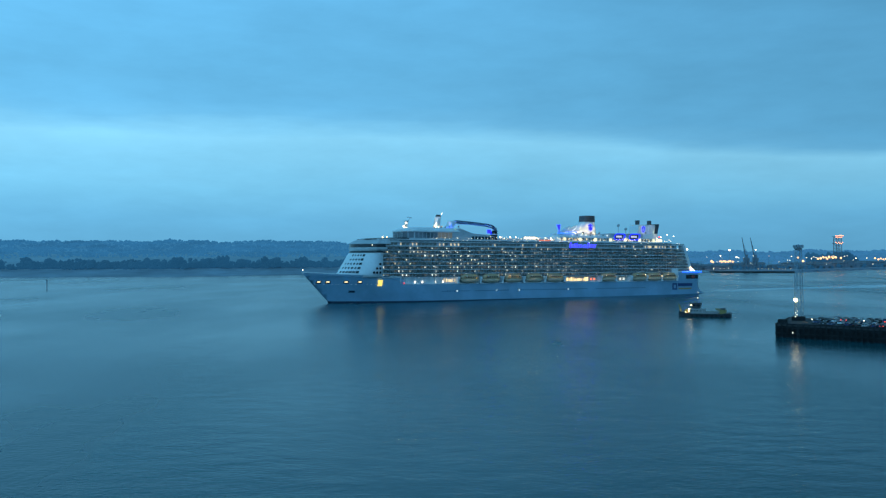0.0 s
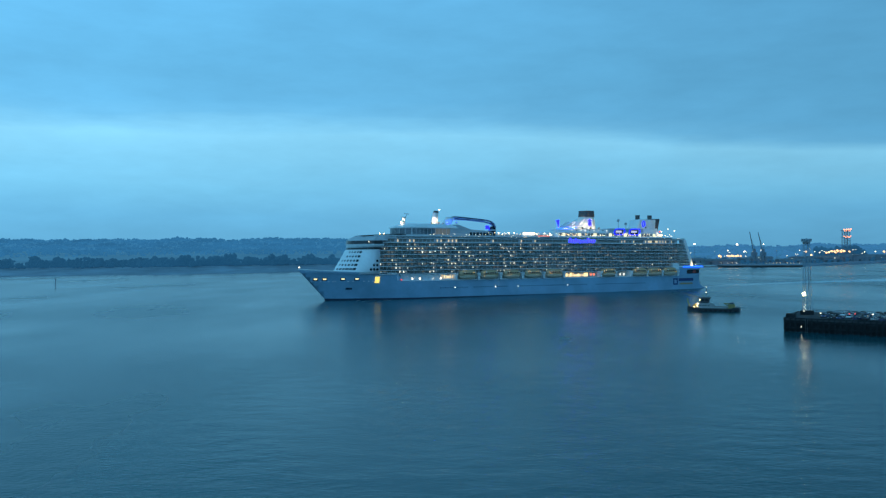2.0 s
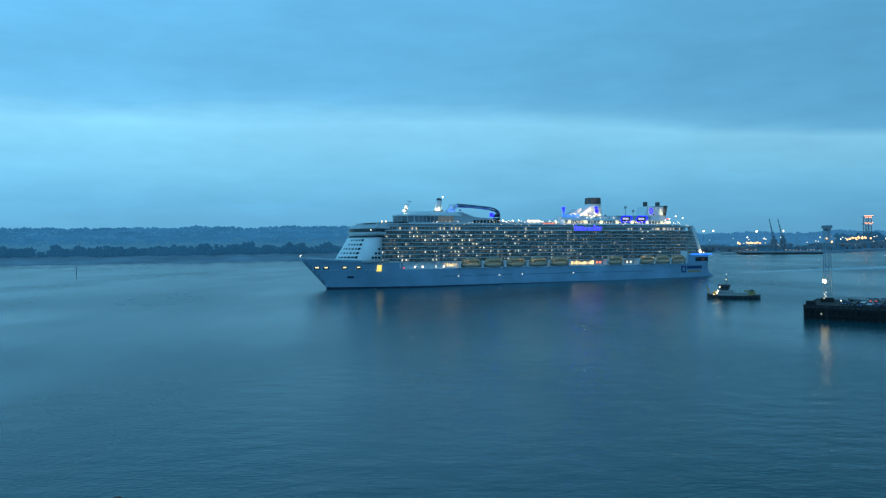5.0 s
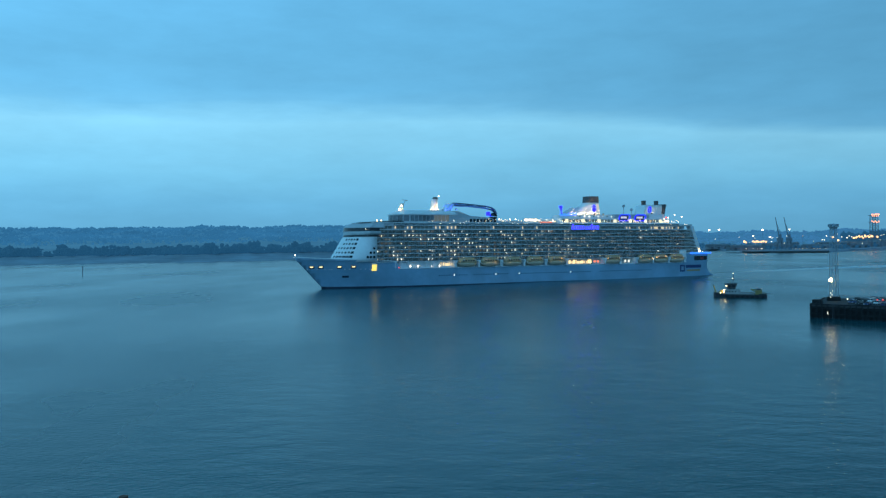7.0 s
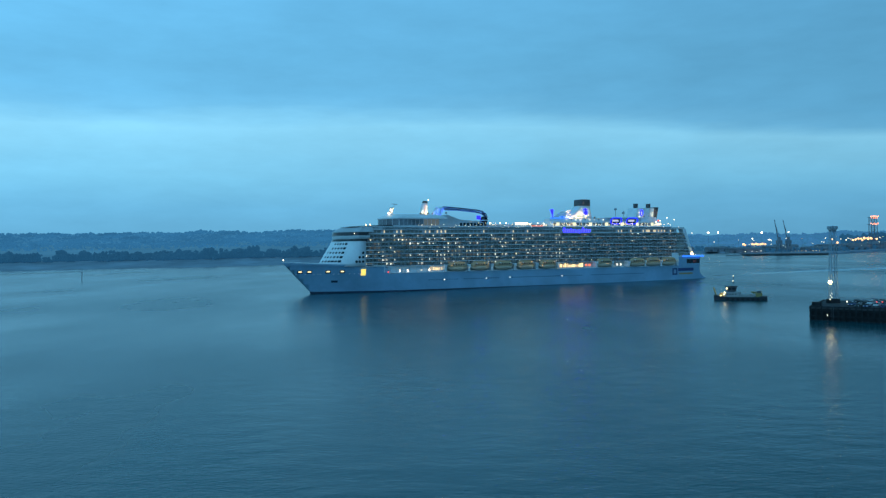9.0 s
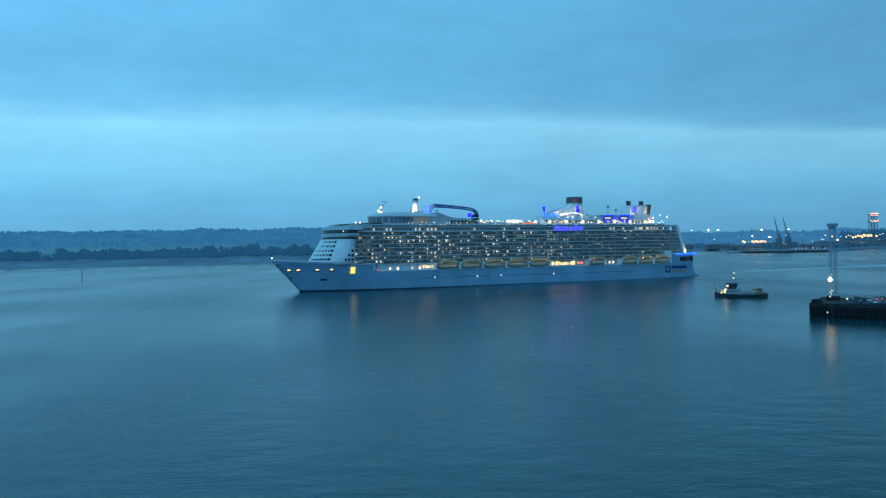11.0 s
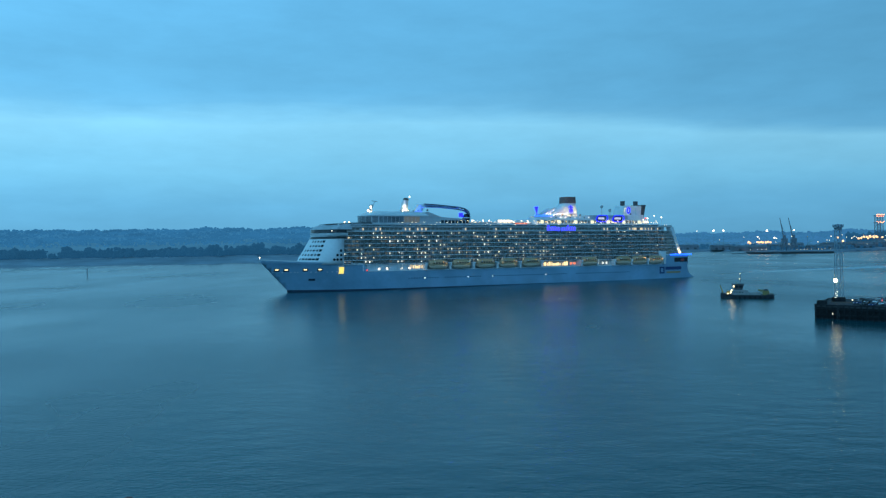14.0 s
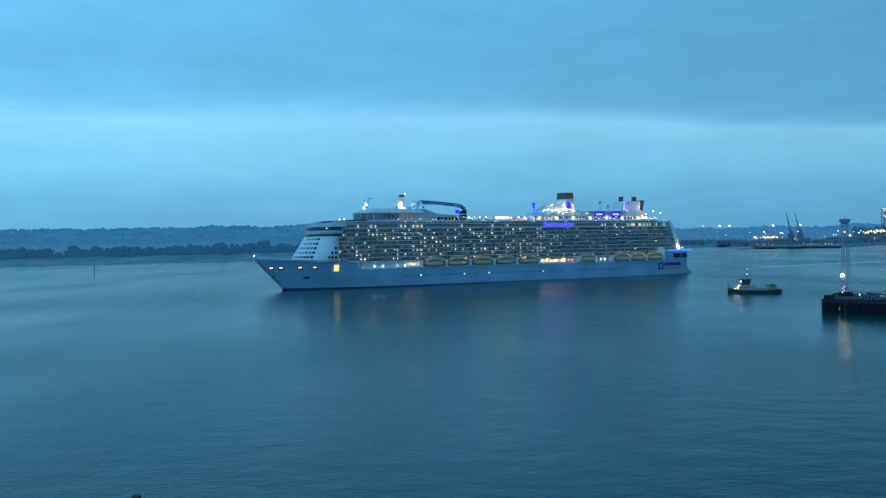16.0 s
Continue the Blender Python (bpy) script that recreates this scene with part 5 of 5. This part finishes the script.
part("base_cabinet", boxed(-3.2, 1.8, -1.9, -0.6, 0, 1.7, bevel=0.08), M_PILE, mast, "dark switch cabinet")
for x, z in ((-2.1, 3.2), (-1.6, 2.4), (-2.2, 1.6), (-1.5, 3.9)):
    part("small_lamp", ball(bmesh.new(), (x, -2.0, z), 0.17, 1), M_LAMP, mast)


def car(paint, lights=None):
    c = thing("car", pose(0, 0, 0), "parked car on the pier", "car", "cars parked on the pier")
    bm = bmesh.new()
    prism(bm, [(-2.1, 0.35), (2.1, 0.35), (2.15, 0.75), (1.9, 0.92), (0.95, 1.0), (-1.9, 1.0), (-2.15, 0.85)], -0.87, 0.87)
    bmesh.ops.bevel(bm, geom=bm.edges[:], offset=0.05, segments=1, affect="EDGES")
    body = part("body", bm, paint, c)
    bm = bmesh.new()
    loft(bm, [[(-1.75, -0.8, 0.98), (1.05, -0.8, 0.98), (1.05, 0.8, 0.98), (-1.75, 0.8, 0.98)], [(-1.35, -0.66, 1.44), (0.35, -0.66, 1.44), (0.35, 0.66, 1.44), (-1.35, 0.66, 1.44)]])
    part("glasshouse", bm, M_GLASS, c, "dark windows")
    part("roof", boxed(-1.33, 0.33, -0.66, 0.66, 1.44, 1.5, bevel=0.02), paint, c)
    w = None
    for x in (-1.3, 1.35):
        for y in (-0.8, 0.8):
            if w is None:
                w = part("wheel", rodded((0, -0.1, 0), (0, 0.1, 0), 0.32, sides=14), M_TYRE, c, m=pose(x, y, 0.32))
            else:
                again(w, pose(x, y, 0.32))
    for y in (-0.6, 0.6):
        part("headlight", boxed(2.08, 2.17, y - 0.18, y + 0.18, 0.65, 0.8), M_LAMP if lights == "on" else M_WHITE, c)
        part("tail_light", boxed(-2.18, -2.1, y - 0.18, y + 0.18, 0.65, 0.85), M_RED if lights else mat("tail_lens", (0.25, 0.01, 0.01), 0.3), c)
    return c


cars = [car(p, l) for p, l in zip(CAR_PAINTS, ("on", None, "tail", None, None))]
rng = random.Random(21)
turn = math.degrees(math.atan2(PU.y, PU.x))
slot = 0
for w, facing in ((5.5, 90), (11.5, -90), (21, 90), (27, -90), (35, 90)):
    for s in np.arange(14, 70, 2.9):
        if rng.random() < (0.22 if w < 30 else 0.35):
            continue
        p = on_pier(s, w, 5.0)
        m = pose(p.x, p.y, p.z, 0, 0, turn + facing + rng.choice((0, 180)) + rng.uniform(-2, 2))
        k = rng.choice((0, 0, 1, 1, 1, 2, 3, 4, 4, 4))
        if k < 5 and cars[k] is not None and slot < 5 and cars[k].location.length < 1:
            cars[k].matrix_basis = m
            slot += 1
        else:
            copy_thing(cars[rng.choice((1, 4, 4, 1, 3)) if k in (0, 2) else k], m)
for c in cars:
    if c.location.length < 1:
        p = on_pier(74, 8 + 3 * cars.index(c), 5.0)
        c.matrix_basis = pose(p.x, p.y, p.z, 0, 0, turn + 90)
for s, w, red in ((12.5, 9.0, False), (22.5, 12.5, True), (24.4, 12.5, True), (30.5, 13.5, False), (37.5, 13.0, True)):
    p = on_pier(s, w, 5.0)
    lp = thing("bollard_light", pose(*p), "low lamp post among the parked cars", "lamp")
    part("post", rodded((0, 0, 0), (0, 0, 1.6), 0.08), M_STEELDARK, lp)
    part("lens", ball(bmesh.new(), (0, 0, 1.75), 0.22, 2), M_RED if red else M_LAMP, lp, "glowing lens")

# ---- harbour across the water ----
def quay(az0, az1, s0, s1, z1, name="jetty"):
    a0, a1 = radians(az0), radians(az1)
    bm = bmesh.new()
    r0, r1 = shore((az0 + az1) / 2) + s0, shore((az0 + az1) / 2) + s1
    pts = [(r0 * math.sin(a0), r0 * math.cos(a0)), (r0 * math.sin(a1), r0 * math.cos(a1)), (r1 * math.sin(a1), r1 * math.cos(a1)), (r1 * math.sin(a0), r1 * math.cos(a0))]
    loft(bm, [[(x, y, z) for x, y in pts] for z in (-3, z1)])
    t = tagged(part(name, bm, M_QUAY), "dark concrete harbour jetty", "jetty", kind="structure")
    return t


quay(17.9, 23.0, -14, 60, 3.6, "quay")


def piled_jetty(az0, az1, s0, s1):
    j = thing("piled_jetty", pose(0, 0, 0), "dark jetty deck standing on piles", "jetty", "harbour jetties")
    rm = shore((az0 + az1) / 2)
    rim = [(az0, s0), (az1, s0), (az1, s1), (az0, s1)]
    pts = [((rm + q) * math.sin(radians(az)), (rm + q) * math.cos(radians(az))) for az, q in rim]
    part("deck", loft(bmesh.new(), [[(x, y, z) for x, y in pts] for z in (2.4, 3.4)]), M_QUAY, j)
    first_pile = None
    n = int((az1 - az0) / 0.11)
    for i in range(n + 1):
        for q in (s0 + 1, s1 - 1):
            az = radians(az0 + (az1 - az0) * i / n)
            m = pose((rm + q) * math.sin(az), (rm + q) * math.cos(az), 0)
            if first_pile is None:
                first_pile = part("jetty_pile", rodded((0, 0, -3), (0, 0, 2.5), 0.7, sides=7), M_PILE, j, "dark jetty pile", m)
            else:
                again(first_pile, m)


piled_jetty(19.9, 21.75, -34, -20)
piled_jetty(21.85, 22.9, -34, -20)
piled_jetty(18.2, 19.4, -40, -16)


def crane(x, y, lean, tall):
    c = thing("harbour_crane", pose(x, y, 4), "dark grey level luffing harbour crane with raised jib", "crane", "harbour cranes")
    bm = bmesh.new()
    for dx in (-6, 6):
        for dy in (-6, 6):
            rod(bm, (dx, dy, 0), (dx * 0.45, dy * 0.45, 18), 0.9, sides=6)
    box(bm, -6, 6, -6, 6, 9, 10.2)
    part("portal", bm, M_SHED, c)
    part("cab", box(boxed(-6, 5, -4, 4, 18, 26, bevel=0.4), -3, 2, -2.5, 2.5, 26, 33), M_SHED, c, "dark machinery house")
    bm = bmesh.new()
    for dy in (-1.3, 1.3):
        rod(bm, (-1, dy, 22), (lean, dy * 0.4, tall), 0.8, 0.5, sides=6)
    for k in range(8):
        u0, u1 = k / 8, (k + 0.5) / 8
        rod(bm, (-1 + (lean + 1) * u0, -1.3 + 0.9 * u0, 22 + (tall - 22) * u0), (-1 + (lean + 1) * u1, 1.3 - 0.9 * u1, 22 + (tall - 22) * u1), 0.35, sides=5)
    rod(bm, (1.5, 0, 33), (lean * 0.75, 0, 22 + (tall - 22) * 0.75), 0.3, sides=5)
    part("jib", bm, M_SHED, c, "raised lattice jib")


crane(647, 1765, -9.5, 69)
crane(681, 1805, -11, 69.5)


def light_at(x, y, z, material, r, label, foot=4.0):
    l = thing("harbour_light", pose(x, y, foot), label, "street lamp", "harbour lights")
    part("pole", rodded((0, 0, 0), (0, 0, z - foot), 0.25, 0.15, 6), M_STEELDARK, l)
    part("lamp_head", ball(bmesh.new(), (0, 0, z - foot), r, 2), material, l, "glowing lamp")


for x, y, z in ((584, 1800, 23), (603, 1800, 23), (611, 1800, 23), (607, 1802, 22), (615, 1802, 22), (625, 1802, 23), (588, 1802, 21), (920, 2004, 30), (934, 2004, 30), (942, 2004, 29), (950, 2004, 30), (913, 2004, 28), (620, 1800, 22), (630, 1800, 22), (847, 1950, 22), (917, 2000, 31), (924, 2000, 30), (931, 2000, 32), (938, 2000, 31), (946, 2000, 31), (927, 2000, 27), (905, 2000, 27), (960, 2000, 29), (1042, 2000, 28), (1050, 2000, 25), (1056, 2000, 27), (1062, 2000, 25), (1068, 2000, 26), (1075, 2000, 27), (1110, 2030, 26), (1130, 2030, 27), (1150, 2030, 25), (835, 1950, 30)):
    light_at(x, y, z, M_ORANGE, 2.2, "orange sodium harbour light on a pole")
for x, y, z, r in ((692, 2000, 49, 2.6), (755, 2000, 49, 1.8), (590, 2000, 51, 2.2), (567, 2000, 51, 2.5), (528, 2000, 51, 1.1), (670, 2000, 35, 1.6), (710, 2000, 32, 1.7), (714, 2000, 30, 1.2), (844, 1950, 36, 1.3), (867, 1950, 28, 1.4), (872, 1950, 32, 1.1), (996, 2000, 28, 1.5), (1022, 2000, 28, 1.5), (975, 2000, 34, 1.0), (968, 2000, 33, 1.0), (990, 2000, 24, 1.0), (855, 1950, 30, 1.0), (900, 2000, 30, 1.1), (820, 1950, 33, 1.2), (730, 1950, 34, 1.0), (575, 1980, 29, 0.9), (640, 1900, 30, 0.9), (1090, 2030, 30, 1.2)):
    light_at(x, y, z, M_BRIGHT if r > 1.4 else M_LAMP, r * 0.8, "white harbour light on a pole")
for x in (570, 589, 598, 607):
    light_at(x, 1745 if x < 575 else 1760, 8, M_LAMP, 0.6, "low white quayside light", 3)
for x in (630, 637, 644, 650, 658, 668, 674, 680, 691):
    light_at(x, 1655 if x < 660 else 1646, 8, M_JETTYLAMP, 0.55, "low lamp on the dark jetty", 3)


rng = random.Random(33)
for _ in range(36):
    az, r = rng.choice((rng.uniform(17.5, 24), rng.uniform(22, 32))), rng.uniform(1960, 2300)
    z = rng.uniform(14, 34)
    light_at(r * math.sin(radians(az)), r * math.cos(radians(az)), z, rng.choice((M_LAMP, M_LAMP, M_ORANGE)), rng.uniform(0.35, 0.9), "small harbour light on a pole")


def shed(x, y, w, d, h, roof):
    s = thing("harbour_shed", pose(x, y, 3.5, 0, 0, rng.uniform(-12, 12)), "low grey harbour warehouse", "warehouse", "harbour sheds")
    part("wall", boxed(-w / 2, w / 2, -d / 2, d / 2, 0, h), M_SHED, s)
    bm = bmesh.new()
    vs = [(-w / 2 - 1, -d / 2 - 1, h), (w / 2 + 1, -d / 2 - 1, h), (w / 2 + 1, d / 2 + 1, h), (-w / 2 - 1, d / 2 + 1, h), (-w / 2 - 1, 0, h + roof), (w / 2 + 1, 0, h + roof)]
    v = [bm.verts.new(p) for p in vs]
    for f in ((0, 1, 5, 4), (2, 3, 4, 5), (0, 4, 3), (1, 2, 5), (0, 3, 2, 1)):
        bm.faces.new([v[i] for i in f])
    part("roof", bm, M_SHED, s)
    for k in range(3):
        xx = -w / 2 + w * (k + 0.5) / 3
        part("door", boxed(xx - 3, xx + 3, -d / 2 - 0.15, -d / 2 - 0.02, 0, min(6, h - 1)), M_STEELDARK, s)


for x, y, w, d, h in ((600, 1850, 70, 30, 9), (690, 1900, 60, 30, 11), (780, 1880, 80, 30, 8), (860, 2010, 70, 35, 12), (950, 2060, 90, 40, 13), (1060, 2180, 90, 40, 12), (1160, 2250, 80, 40, 14), (740, 1980, 50, 30, 13), (560, 2230, 60, 30, 11), (620, 2120, 50, 30, 10), (905, 1980, 40, 25, 10), (1010, 2100, 50, 30, 16)):
    shed(x, y, w, d, h, 3.5)

tower = thing("lit_tower", pose(1095, 2300, 6), "tall steel tower carrying rows of orange lights", "tower")
for dx in (-7, 7):
    for dy in (-7, 7):
        part("leg", rodded((dx * 1.2, dy * 1.2, 0), (dx, dy, 82), 0.9, sides=6), M_SHED, tower)
for s in (-1, 1):
    bm = bmesh.new()
    for k in range(8):
        z0, z1 = k * 10.2, (k + 1) * 10.2
        rod(bm, (-8, s * 8, z0), (8, s * 8, z1), 0.5, sides=5)
        rod(bm, (8, s * 8, z0), (-8, s * 8, z1), 0.5, sides=5)
    part("bracing", bm, M_SHED, tower)
for z in (81, 62):
    part("platform", boxed(-11, 11, -9, 9, z, z + 1.2), M_SHED, tower)
lens = None
for z, xs in ((84, (-10, -6.5, -3, 0.5, 4, 7.5, 10.5)), (79.5, (-8, -3, 2, 7)), (65, (-9, -1, 9)), (62.5, (-5, 2, 6))):
    for x in xs:
        if lens is None:
            lens = part("tower_lamp", ball(bmesh.new(), (0, 0, 0), 1.2, 2), mat("tower_orange_lamp", (0.8, 0.4, 0.2), glow=(1.0, 0.30, 0.12), power=4), tower, "orange glowing lamp", pose(x, -9, z))
        else:
            again(lens, pose(x, -9, z))


# ---- movement ----
def motions():
    rows = []
    for i in range(9):
        u = i / 8
        rows.append((16 * u, pose(59.63 - 52.994 * u + 0.827 * u * u, 645.44 - 32.98 * u - 0.723 * u * u, 0, 0, -0.35, 180 + 27.65 + 0.593 * u - 0.077 * u * u)))
    walk(ship, rows)
    walk(tug, [(0, pose(134.5, 426, -0.5, 0, 0, 156.5)), (8, pose(136.5, 427.6, -0.5, 0, 0, 159)), (16, pose(138.5, 429.3, -0.5, 0, 0, 162))])


motions()
